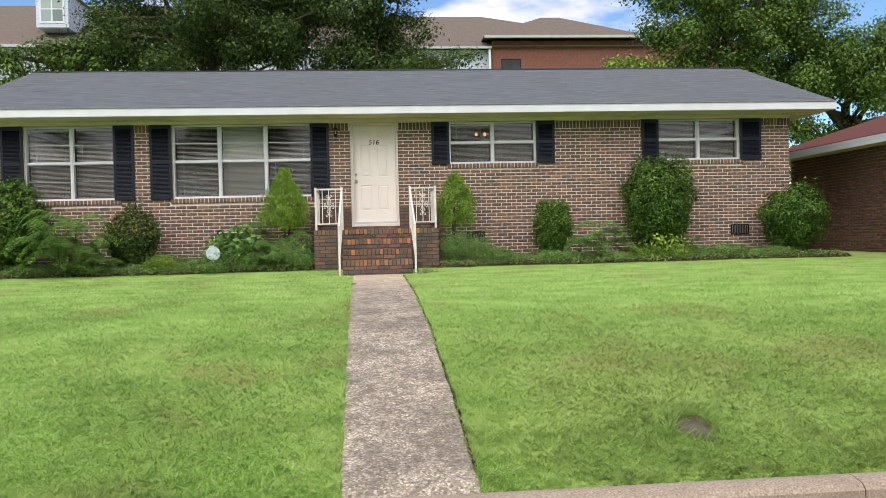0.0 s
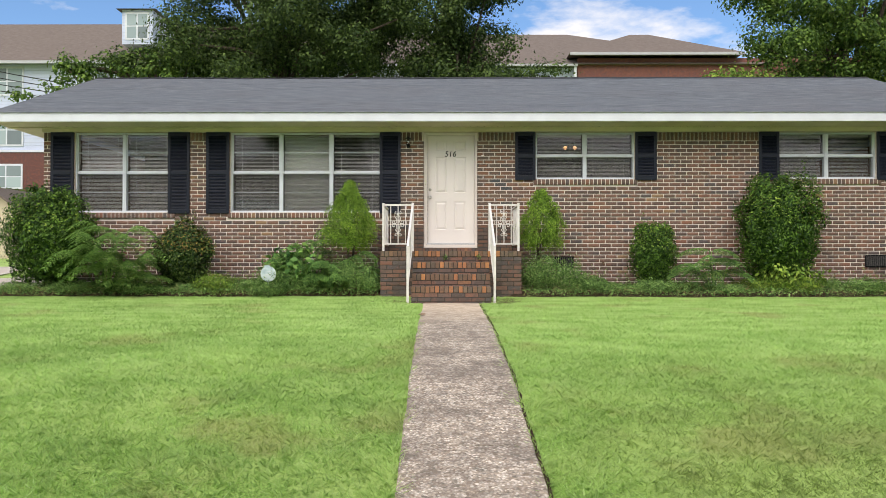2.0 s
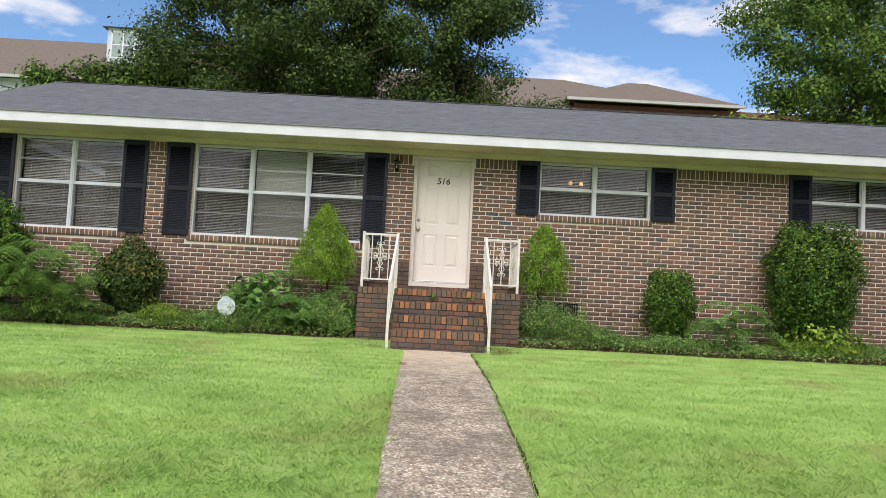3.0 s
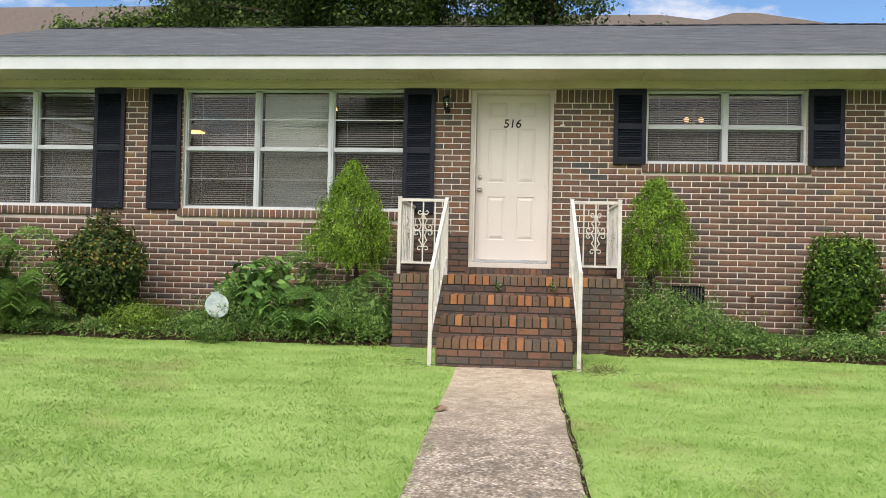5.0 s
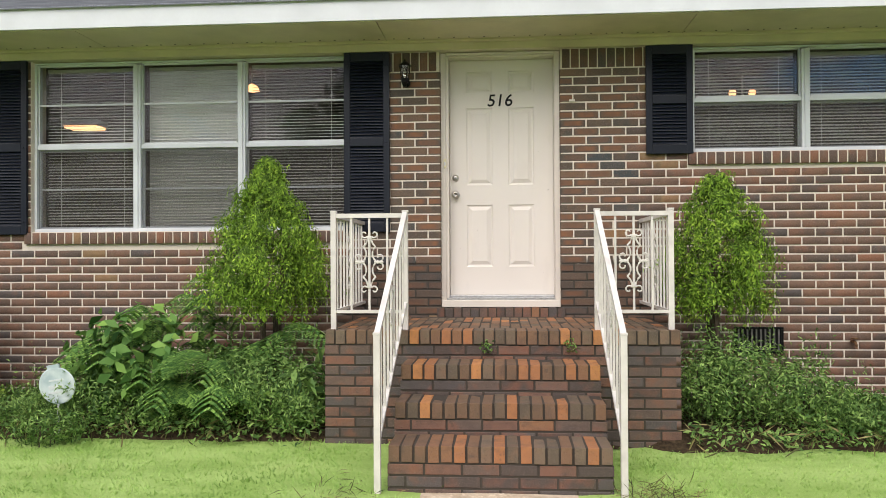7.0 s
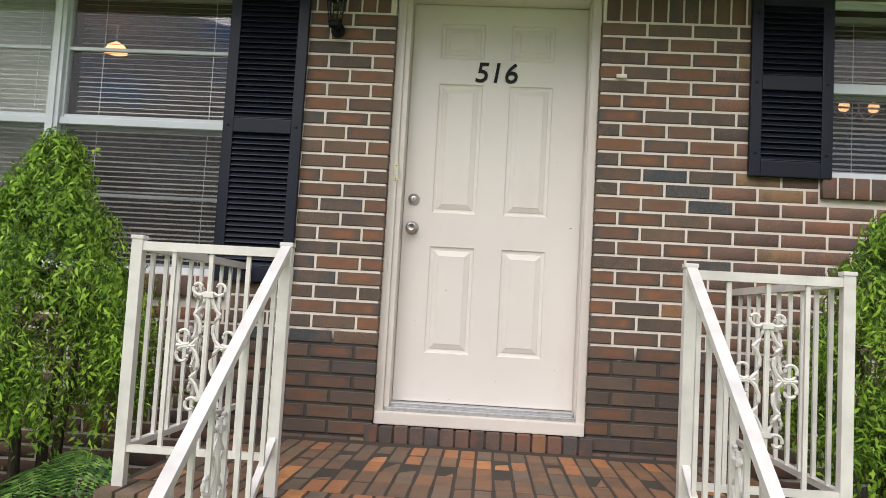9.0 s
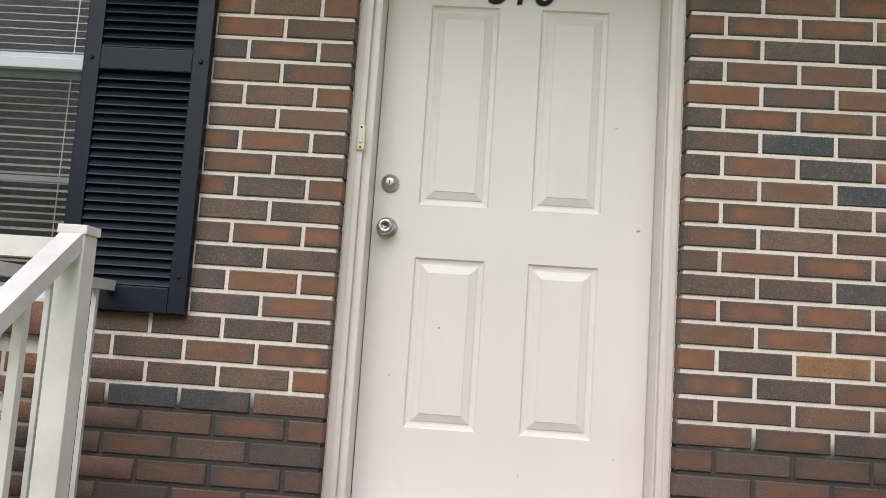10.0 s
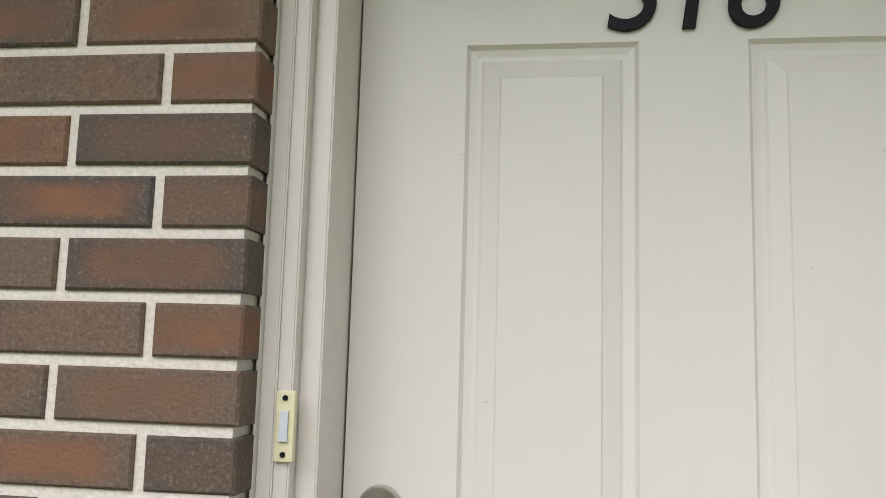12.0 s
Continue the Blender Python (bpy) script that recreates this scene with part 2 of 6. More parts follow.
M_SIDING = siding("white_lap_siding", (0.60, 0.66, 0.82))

m = Mat("exposed_aggregate", 0.85, 0, 0.3)
v = m.n.new("ShaderNodeTexVoronoi")
v.inputs["Scale"].default_value = 55
m.l.new(m.geo.outputs["Position"], v.inputs["Vector"])
peb = m.ramp(m.math("FRACT", m.math("MULTIPLY", v.outputs["Color"], 3.0)), [(0.0, (0.28, 0.21, 0.15)), (0.4, (0.56, 0.47, 0.37)), (0.7, (0.82, 0.74, 0.63)), (1.0, (0.18, 0.13, 0.095))])
c = m.mix(m.span(v.outputs["Distance"], 0.35, 0.6, 0, 0.6), peb, (0.25, 0.20, 0.15))
c = m.mix(m.span(m.noise(1.7, 8), 0.46, 0.62, 0, 0.55), c, (0.15, 0.122, 0.098))
c = m.mix(m.span(m.noise(9.0, 7), 0.47, 0.60, 0, 0.45), c, (0.13, 0.105, 0.085))
c = m.mix(m.span(m.noise(30, 5), 0.52, 0.66, 0, 0.5), c, (0.08, 0.084, 0.068))
c = m.mix(m.span(m.noise(17, 6), 0.60, 0.72, 0, 0.55), c, (0.62, 0.55, 0.46))
c = m.mix(m.span(m.math("ADD", m.axis(1), m.noise(3.0, 5)), -4.8, -2.6, 0, 0.6), c, m.ramp(m.noise(11, 5), [(0.35, (0.52, 0.40, 0.28)), (0.65, (0.76, 0.63, 0.48))]))
M_WALK = m.color(c).bump(m.math("SUBTRACT", 1.0, v.outputs["Distance"]), 0.5, 0.006).m
m = Mat("kerb_concrete", 0.85, 0, 0.3)
c = m.ramp(m.noise(70, 4), [(0.3, (0.24, 0.18, 0.13)), (0.55, (0.40, 0.32, 0.25)), (0.75, (0.52, 0.44, 0.36))])
M_KERB = m.color(m.mix(m.span(m.noise(3, 6), 0.5, 0.68, 0, 0.5), c, (0.26, 0.20, 0.15))).bump(m.noise(70, 3), 0.5, 0.006).m
m = Mat("pale_concrete", 0.85, 0, 0.3)
c = m.ramp(m.noise(2.0, 6), [(0.3, (0.40, 0.35, 0.30)), (0.7, (0.56, 0.51, 0.45))])
M_CONCRETE = m.color(m.mix(m.span(m.noise(60, 4), 0.5, 0.75, 0, 0.4), c, (0.30, 0.27, 0.23))).bump(m.noise(90, 3), 0.3, 0.004).m
m = Mat("asphalt", 0.9, 0, 0.3)
M_ASPHALT = m.color(m.ramp(m.noise(120, 5), [(0.3, (0.03, 0.03, 0.031)), (0.7, (0.075, 0.073, 0.07))])).bump(m.noise(120, 3), 0.5, 0.006).m

m = Mat("lawn_soil", 0.95, 0, 0.1)
# lowest stop paints specks of shade between blades into the colour
c = m.ramp(m.noise(60, 5), [(0.34, (0.12, 0.18, 0.042)), (0.5, (0.250, 0.396, 0.088)), (0.75, (0.333, 0.497, 0.125))])
c = m.mix(m.span(m.noise(2.6, 6), 0.50, 0.66, 0, 0.5), c, (0.157, 0.243, 0.062))
c = m.mix(m.span(m.noise(0.7, 5, (1, 1.7, 1)), 0.46, 0.66, 0, 0.65), c, (0.408, 0.537, 0.163))
near_house = m.span(m.math("ADD", m.axis(1), m.math("MULTIPLY", m.noise(0.35, 4), 5.0)), -8.5, -3.5, 0, 0.85)
c = m.mix(near_house, c, m.ramp(m.noise(1.6, 6, (1, 2.2, 1)), [(0.35, (0.30, 0.46, 0.125)), (0.62, (0.43, 0.60, 0.20))]))
c = m.mix(m.span(m.noise(0.9, 7), 0.57, 0.68, 0, 0.5), c, (0.33, 0.31, 0.13))
M_LAWN = m.color(c).bump(m.noise(90, 4), 0.8, 0.03).m
m = Mat("grass_blade", 0.55, 0, 0.3)
m.b.inputs["Subsurface Weight"].default_value = 0.0
c = m.ramp(m.chance(), [(0.0, (0.185, 0.335, 0.069)), (0.35, (0.315, 0.528, 0.112)), (0.8, (0.426, 0.659, 0.175)), (1.0, (0.556, 0.710, 0.325))])
c = m.mix(m.span(m.noise(24, 3), 0.5, 0.64, 0, 0.4), c, (0.185, 0.304, 0.069))
c = m.mix(m.span(m.noise(2.6, 6), 0.50, 0.66, 0, 0.6), c, (0.185, 0.304, 0.081))
c = m.mix(m.span(m.noise(1.1, 6), 0.60, 0.72, 0, 0.5), c, (0.315, 0.344, 0.150))
c = m.mix(m.span(m.noise(0.7, 5, (1, 1.7, 1)), 0.46, 0.66, 0, 0.6), c, (0.519, 0.659, 0.213))
near_house = m.span(m.math("ADD", m.axis(1), m.math("MULTIPLY", m.noise(0.35, 4), 5.0)), -8.5, -3.5, 0, 0.85)
c = m.mix(near_house, c, m.ramp(m.noise(1.6, 6, (1, 2.2, 1)), [(0.35, (0.34, 0.54, 0.145)), (0.62, (0.50, 0.70, 0.235))]))
c = m.mix(m.span(m.noise(0.9, 7), 0.57, 0.68, 0, 0.45), c, (0.40, 0.36, 0.15))
clover = m.math("MULTIPLY", m.span(m.noise(0.8, 5), 0.44, 0.58), m.span(m.axis(0), 0.3, -1.0, 0, 0.40))
olive = m.math("MULTIPLY", m.math("MULTIPLY", m.span(m.axis(0), 0.4, 1.6), m.span(m.axis(1), -6.5, -10.0)), m.span(m.noise(1.3, 6), 0.32, 0.6, 0.25, 0.75))
c = m.mix(olive, c, m.ramp(m.noise(45, 3), [(0.35, (0.15, 0.23, 0.055)), (0.65, (0.30, 0.38, 0.11))]))
c = m.mix(clover, c, m.ramp(m.noise(30, 3), [(0.35, (0.10, 0.21, 0.045)), (0.65, (0.22, 0.38, 0.08))]))
m.color(c)
thin = m.n.new("ShaderNodeBsdfTranslucent")
m.l.new(c, thin.inputs["Color"])
both = m.n.new("ShaderNodeMixShader")
both.inputs[0].default_value = 0.45
m.l.new(m.b.outputs[0], both.inputs[1])
m.l.new(thin.outputs[0], both.inputs[2])
m.l.new(both.outputs[0], m.n["Material Output"].inputs["Surface"])
M_GRASS = m.m
m = Mat("bark_mulch", 0.95, 0, 0.1)
M_MULCH = m.color(m.ramp(m.noise(35, 6), [(0.3, (0.028, 0.02, 0.013)), (0.7, (0.085, 0.06, 0.035))])).bump(m.noise(40, 5), 1.0, 0.04).m


def leaf_material(name, dark, mid, light, rough=0.6):
    m = Mat(name, rough, 0, 0.2)
    c = m.ramp(m.chance(), [(0.0, dark), (0.5, mid), (0.85, light), (1.0, tuple(v * 1.25 for v in light))])
    c = m.mix(m.span(m.noise(2.2, 4), 0.45, 0.7, 0, 0.45), c, dark)
    m.color(c)
    back = m.n.new("ShaderNodeBsdfTranslucent")
    m.l.new(c, back.inputs["Color"])
    both = m.n.new("ShaderNodeMixShader")
    both.inputs[0].default_value = 0.20
    m.l.new(m.b.outputs[0], both.inputs[1])
    m.l.new(back.outputs[0], both.inputs[2])
    m.l.new(both.outputs[0], m.n["Material Output"].inputs["Surface"])
    return m.m


M_LEAF_HOLLY = leaf_material("glossy_holly_leaf", (0.016, 0.046, 0.010), (0.045, 0.105, 0.016), (0.13, 0.25, 0.035), 0.5)
M_LEAF_RED = leaf_material("bronze_tipped_leaf", (0.014, 0.034, 0.011), (0.04, 0.085, 0.020), (0.12, 0.17, 0.045), 0.42)
M_LEAF_CONE = leaf_material("feathery_green_leaf", (0.025, 0.065, 0.010), (0.085, 0.175, 0.020), (0.24, 0.40, 0.05))
M_LEAF_FERN = leaf_material("mimosa_leaflet", (0.040, 0.115, 0.032), (0.12, 0.26, 0.062), (0.25, 0.43, 0.10))
M_LEAF_WEED = leaf_material("weed_leaf", (0.040, 0.100, 0.026), (0.14, 0.265, 0.065), (0.27, 0.42, 0.12))
M_LEAF_MIMOSA = leaf_material("bright_mimosa_leaflet", (0.06, 0.15, 0.03), (0.15, 0.30, 0.06), (0.27, 0.44, 0.10))
M_LEAF_LIME = leaf_material("lime_leaf", (0.06, 0.12, 0.02), (0.14, 0.25, 0.035), (0.27, 0.38, 0.06))
M_LEAF_TREE = leaf_material("oak_leaf", (0.022, 0.044, 0.013), (0.052, 0.094, 0.022), (0.105, 0.165, 0.038))
M_LEAF_MAPLE = leaf_material("maple_leaf", (0.032, 0.075, 0.015), (0.085, 0.165, 0.028), (0.17, 0.275, 0.048))
m = Mat("bark", 0.9, 0, 0.2)
M_BARK = m.color(m.ramp(m.noise(14, 6, (3, 3, 0.6)), [(0.3, (0.035, 0.027, 0.02)), (0.7, (0.12, 0.095, 0.07))])).bump(m.noise(20, 5, (3, 3, 0.5)), 0.9, 0.03).m

# ---- builders ----


def box(bm, x0, x1, y0, y1, z0, z1):
    v = [bm.verts.new(p) for p in ((x0, y0, z0), (x1, y0, z0), (x1, y1, z0), (x0, y1, z0), (x0, y0, z1), (x1, y0, z1), (x1, y1, z1), (x0, y1, z1))]
    for f in ((3, 2, 1, 0), (4, 5, 6, 7), (0, 1, 5, 4), (1, 2, 6, 5), (2, 3, 7, 6), (3, 0, 4, 7)):
        bm.faces.new([v[i] for i in f])
    return v


def boxes(*dims, bevel=0.0):
    bm = bmesh.new()
    for d in dims:
        box(bm, *d)
    if bevel:
        bmesh.ops.bevel(bm, geom=list(bm.edges), offset=bevel, segments=2, affect="EDGES", profile=0.7)
    return bm


def mesh_of(name, bm, material, smooth=False):
    me = bpy.data.meshes.new(name)
    bm.normal_update()
    bm.to_mesh(me)
    bm.free()
    me.materials.append(material)
    if smooth:
        for p in me.polygons:
            p.use_smooth = True
    return me


def part(name, bm, material, parent=None, label="", smooth=False):
    ob = new(name, mesh_of(name, bm, material, smooth))
    if parent:
        ob.parent = parent
        ob.matrix_parent_inverse = parent.matrix_basis.inverted()
    if label:
        tagged(ob, label)
    return ob


def thing(name, at, label, category, group="", kind=""):
    ob = new(name)
    ob.empty_display_size = 0.1
    ob.matrix_basis = Matrix.Translation(at)
    return tagged(ob, label, category, group, kind)


def raw(name, verts, faces, material, parent=None, label="", kind=""):
    """A mesh from numpy arrays, quick for many small faces."""
    me = bpy.data.meshes.new(name)
    verts, faces = np.asarray(verts, dtype=np.float32), np.asarray(faces, dtype=np.int32)
    k = faces.shape[1]
    me.vertices.add(len(verts))
    me.vertices.foreach_set("co", verts.ravel())
    me.loops.add(faces.size)
    me.loops.foreach_set("vertex_index", faces.ravel())
    me.polygons.add(len(faces))
    me.polygons.foreach_set("loop_start", np.arange(0, faces.size, k, dtype=np.int32))
    me.polygons.foreach_set("loop_total", np.full(len(faces), k, dtype=np.int32))
    me.update(calc_edges=True)
    me.materials.append(material)
    ob = new(name, me)
    if parent:
        ob.parent = parent
        ob.matrix_parent_inverse = parent.matrix_basis.inverted()
    return tagged(ob, label, "", "", kind)


def tube(bm, points, radius, sides=8, taper=None):
    """A round bar along the points."""
    rings = []
    pts = [Vector(p) for p in points]
    for i, p in enumerate(pts):
        d = (pts[min(i + 1, len(pts) - 1)] - pts[max(i - 1, 0)]).normalized()
        up = Vector((0, 0, 1)) if abs(d.z) < 0.9 else Vector((1, 0, 0))
        a = d.cross(up).normalized()
        b = d.cross(a)
        r = radius if taper is None else radius + (taper - radius) * i / max(1, len(pts) - 1)
        rings.append([bm.verts.new(p + r * (math.cos(q) * a + math.sin(q) * b)) for q in [2 * math.pi * k / sides for k in range(sides)]])
    for r0, r1 in zip(rings, rings[1:]):
        for k in range(sides):
            bm.faces.new((r0[k], r0[(k + 1) % sides], r1[(k + 1) % sides], r1[k]))
    bm.faces.new(rings[0])
    bm.faces.new(rings[-1][::-1])
    return bm


def bar(bm, a, b, w, d):
    """A square bar from a to b."""
    a, b = Vector(a), Vector(b)
    q = (b - a).to_track_quat("Z", "Y").to_matrix().to_4x4()
    m = Matrix.Translation(a) @ q
    v = box(bm, -w / 2, w / 2, -d / 2, d / 2, 0, (b - a).length)
    bmesh.ops.transform(bm, matrix=m, verts=v)


def lathe(bm, profile, at, axis="Z", sides=20):
    """A turned shape: profile of (radius, height)."""
    rings = []
    for r, h in profile:
        ring = []
        for k in range(sides):
            q = 2 * math.pi * k / sides
            p = (r * math.cos(q), r * math.sin(q), h) if axis == "Z" else (r * math.cos(q), -h, r * math.sin(q))
            ring.append(bm.verts.new(Vector(p) + Vector(at)))
        rings.append(ring)
    for r0, r1 in zip(rings, rings[1:]):
        for k in range(sides):
            bm.faces.new((r0[k], r0[(k + 1) % sides], r1[(k + 1) % sides], r1[k]))
    bm.faces.new(rings[0])
    bm.faces.new(rings[-1])
    bmesh.ops.recalc_face_normals(bm, faces=bm.faces)
    return bm


def brick_arrays(l, h, d=0.05, c=0.003):
    """One brick with worn front edges: face toward -y, its back at +d. Vertices and quads."""
    v = []
    for (ins, y) in ((0, d), (0, c), (c, 0)):
        v += [(-l / 2 + ins, y, -h / 2 + ins), (l / 2 - ins, y, -h / 2 + ins), (l / 2 - ins, y, h / 2 - ins), (-l / 2 + ins, y, h / 2 - ins)]
    f = [(8, 9, 10, 11)]
    for a in (0, 4):
        for k in range(4):
            f.append((a + k, a + (k + 1) % 4, a + 4 + (k + 1) % 4, a + 4 + k))
    return np.array(v, dtype=np.float32), np.array(f, dtype=np.int32)


def joined_bricks(name, places, material, parent, label, turn=0.0):
    """places: (x, y, z, length, height) of many bricks that face -y (turn 0) or are turned about z."""
    V, F = [], []
    n = 0
    ct, st = math.cos(turn), math.sin(turn)
    for x, y, z, l, h in places:
        v, f = brick_arrays(l, h)
        v = v + np.array((0, random.uniform(-0.0025, 0.0015), 0))
        v = np.stack((v[:, 0] * ct - v[:, 1] * st, v[:, 0] * st + v[:, 1] * ct, v[:, 2]), 1) + np.array((x, y, z))
        V.append(v)
        F.append(f + n)
        n += len(v)
    return raw(name, np.concatenate(V), np.concatenate(F), material, parent, label, "stuff")


def single_bricks(places, material, parent, depth=0.05):
    """Bricks as parts of their own, alike ones on one mesh."""
    kept = {}
    for x, y, z, l, h in places:
        k = (round(l, 3), round(h, 3))
        if k not in kept:
            v, f = brick_arrays(l, h, depth)
            me = bpy.data.meshes.new("brick")
            me.from_pydata([tuple(map(float, p)) for p in v], [], [tuple(map(int, q)) for q in f])
            me.materials.append(material)
            kept[k] = me
        ob = new("brick", kept[k])
        ob.parent = parent
        ob.matrix_parent_inverse = parent.matrix_basis.inverted()
        ob.location = (x, y + random.uniform(-0.002, 0.001), z)
        ob.rotation_euler = (0, radians(random.uniform(-0.25, 0.25)), 0)

# ---- ground ----
PROFILE_Y = (-400, -14.0, -12.08, -11.80, -11.5, -11.0, -10.0, -9.3, -8.0, -7.0, -5.0, -2.5, -1.0, 8.0, 14.0, 30.0, 400.0)
PROFILE_Z = (-1.20, -1.17, -1.15, -0.99, -0.945, -0.865, -0.68, -0.57, -0.37, -0.28, -0.13, -0.005, 0.07, 0.15, 0.75, 0.9, 0.9)


def dip(x, y):
    """The path lies in a shallow hollow before the steps."""
    return 0.05 * np.maximum(0, 1 - np.abs(x)) * np.interp(y, (-5.5, -2.7, -2.0, -1.3), (0, 1, 1, 0))


def grade(x, y):
    return float(np.interp(y, PROFILE_Y, PROFILE_Z) - dip(x, y))


def sheet(name, xs, ys, lift, material, label, category, wobble=0.0):
    """A piece of ground laid over the grade."""
    V = [(x, y, grade(x, y) + lift + wobble * noise.noise((x * 0.7, y * 0.7, 3.1))) for y in ys for x in xs]
    n = len(xs)
    F = [(j * n + i, j * n + i + 1, (j + 1) * n + i + 1, (j + 1) * n + i) for j in range(len(ys) - 1) for i in range(n - 1)]
    ob = raw(name, V, F, material)
    for p in ob.data.polygons:
        p.use_smooth = True
    return tagged(ob, label, category, "", "structure")


far_x = [-400, -120, -60] + list(np.arange(-40, 40.1, 1.0)) + [60, 120, 400]
far_y = [-400, -100, -40, -20, -14, -12.09, -12.07] + list(np.arange(-11.80, -2.4, 0.22)) + list(np.arange(-2.0, 16.1, 1.0)) + [20, 25, 30, 60, 120, 400]
sheet("ground", far_x, far_y, 0.0, M_LAWN, "green mown lawn that rises gently to the house", "lawn")

xs = (-60, -20, -8, -4, 0, 4, 8, 20, 60)
sheet("road", xs, (-22, -16, -14, -12.10), 0.004, M_ASPHALT, "grey asphalt street at the foot of the lawn", "road")

# kerb: rolled edge of exposed aggregate, in lengths
def kerb_stone(x0, x1):
    bm = bmesh.new()
    prof = [(-12.10, -1.25), (-12.10, -1.04), (-12.07, -1.005), (-12.0, -0.99), (-11.95, -0.985), (-11.90, -0.99), (-11.89, -1.25)]
    rows = [[bm.verts.new((x, y, z)) for y, z in prof] for x in (x0, x1)]
    for k in range(len(prof) - 1):
        bm.faces.new((rows[0][k], rows[0][k + 1], rows[1][k + 1], rows[1][k]))
    bm.faces.new(rows[0][::-1])
    bm.faces.new(rows[1])
    bmesh.ops.recalc_face_normals(bm, faces=bm.faces)
    return bm


kerb = tagged(new("kerb"), "pale exposed-aggregate concrete kerb along the street", "kerb", "", "structure")
x = -24.0
while x < 24:
    part("kerb_stone", kerb_stone(x, x + 2.992), M_KERB, kerb)
    x += 3.0

# front walk: slabs, a little crooked
walkway = tagged(new("walkway"), "straight exposed-aggregate concrete front walk with worn edges", "path", "", "structure")


def walk_edge(y):
    s = np.interp(y, (-12, -2.4), (0.09, 0.0))
    return -0.45 + s, 0.45 + s


def slab(y0, y1):
    bm = bmesh.new()
    n = max(2, int((y1 - y0) / 0.12))
    rows = []
    for i in range(n + 1):
        y = y0 + (y1 - y0) * i / n
        a, b = walk_edge(y)
        a += 0.012 * noise.noise((y * 2.1, 0.3, 0)) + 0.008 * noise.noise((y * 9, 1.3, 0))
        b += 0.012 * noise.noise((y * 2.3, 5.3, 0)) + 0.008 * noise.noise((y * 9, 7.3, 0))
        z = grade(0, y) + 0.025
        rows.append([bm.verts.new(p) for p in ((a, y, z - 0.12), (a, y, z - 0.008), (a + 0.012, y, z), (0.5 * (a + b), y, z + 0.004), (b - 0.012, y, z), (b, y, z - 0.008), (b, y, z - 0.12))])
    for r0, r1 in zip(rows, rows[1:]):
        for k in range(6):
            bm.faces.new((r0[k], r0[k + 1], r1[k + 1], r1[k]))
    bm.faces.new(rows[0][::-1])
    bm.faces.new(rows[-1])
    bmesh.ops.recalc_face_normals(bm, faces=bm.faces)
    return bm


for y0, y1 in ((-11.88, -9.60), (-9.592, -7.10), (-7.092, -4.62), (-4.612, -2.20)):
    part("slab", slab(y0, y1), M_WALK, walkway)

# strip of bare soil where the lawn is cut back from the path
V, F = [], []
ys = np.arange(-11.5, -2.4, 0.06)
for k, y in enumerate(ys):
    b = walk_edge(y)[1] + 0.012 * noise.noise((y * 2.3, 5.3, 0))
    w = 0.030 + 0.016 * noise.noise((y * 3.1, 2.2, 0))
    V += [(b - 0.01, y, grade(b, y) + 0.006), (b + w, y, grade(b + w, y) + 0.009)]
    if k:
        F.append((2 * k - 2, 2 * k - 1, 2 * k + 1, 2 * k))
tagged(raw("soil_strip", V, F, M_MULCH), "dark bare soil along the path's edge", "soil", "", "structure")

drive = sheet("driveway", list(np.linspace(-12.5, -8.6, 8)), list(np.arange(-2.2, 9.1, 0.5)), 0.03, M_CONCRETE, "pale concrete driveway beside the house", "driveway")
sheet("far_driveway", list(np.linspace(-34, -13.2, 8)), list(np.arange(6.0, 11.1, 1.0)), 0.03, M_CONCRETE, "pale concrete drive behind the lawn", "driveway")
# planting bed along the wall
V, F = [], []
bx = np.arange(-8.3, 9.6, 0.12)
for x in bx:
    e = -1.32 + 0.16 * noise.noise((x * 0.6, 2.0, 0)) + 0.07 * noise.noise((x * 2.6, 4.0, 0)) - (0.1 if x > 1 else 0)
    for k in range(9):
        y = e + (0.02 - e) * k / 8
        V.append((x, y, grade(x, y) + 0.02 + (0.05 if k else -0.03) + 0.03 * noise.noise((x * 4, y * 4, 0))))
for i in range(len(bx) - 1):
    for k in range(8):
        F.append((i * 9 + k, (i + 1) * 9 + k, (i + 1) * 9 + k + 1, i * 9 + k + 1))
tagged(raw("planting_bed", V, F, M_MULCH), "dark mulched planting bed along the wall", "planting bed", "", "structure")

# ---- house ----
X0, X1, DEPTH, TOP = -7.6, 9.05, 7.8, 3.065
COURSE, LONG = 0.0708, 0.2165
JOINT = 0.0125
# windows: name, x0, x1, z0, z1, lights
WINDOWS = [(-7.02, -5.20, 1.565, 2), (-4.105, -1.295, 1.565, 3), (1.59, 3.43, 2.185, 2), (6.115, 7.92, 2.19, 2)]
DOOR = (-0.50, 0.50, 0.83)
OPEN = [(a, b, z, TOP) for a, b, z, n in WINDOWS] + [(DOOR[0], DOOR[1], DOOR[2], TOP)]

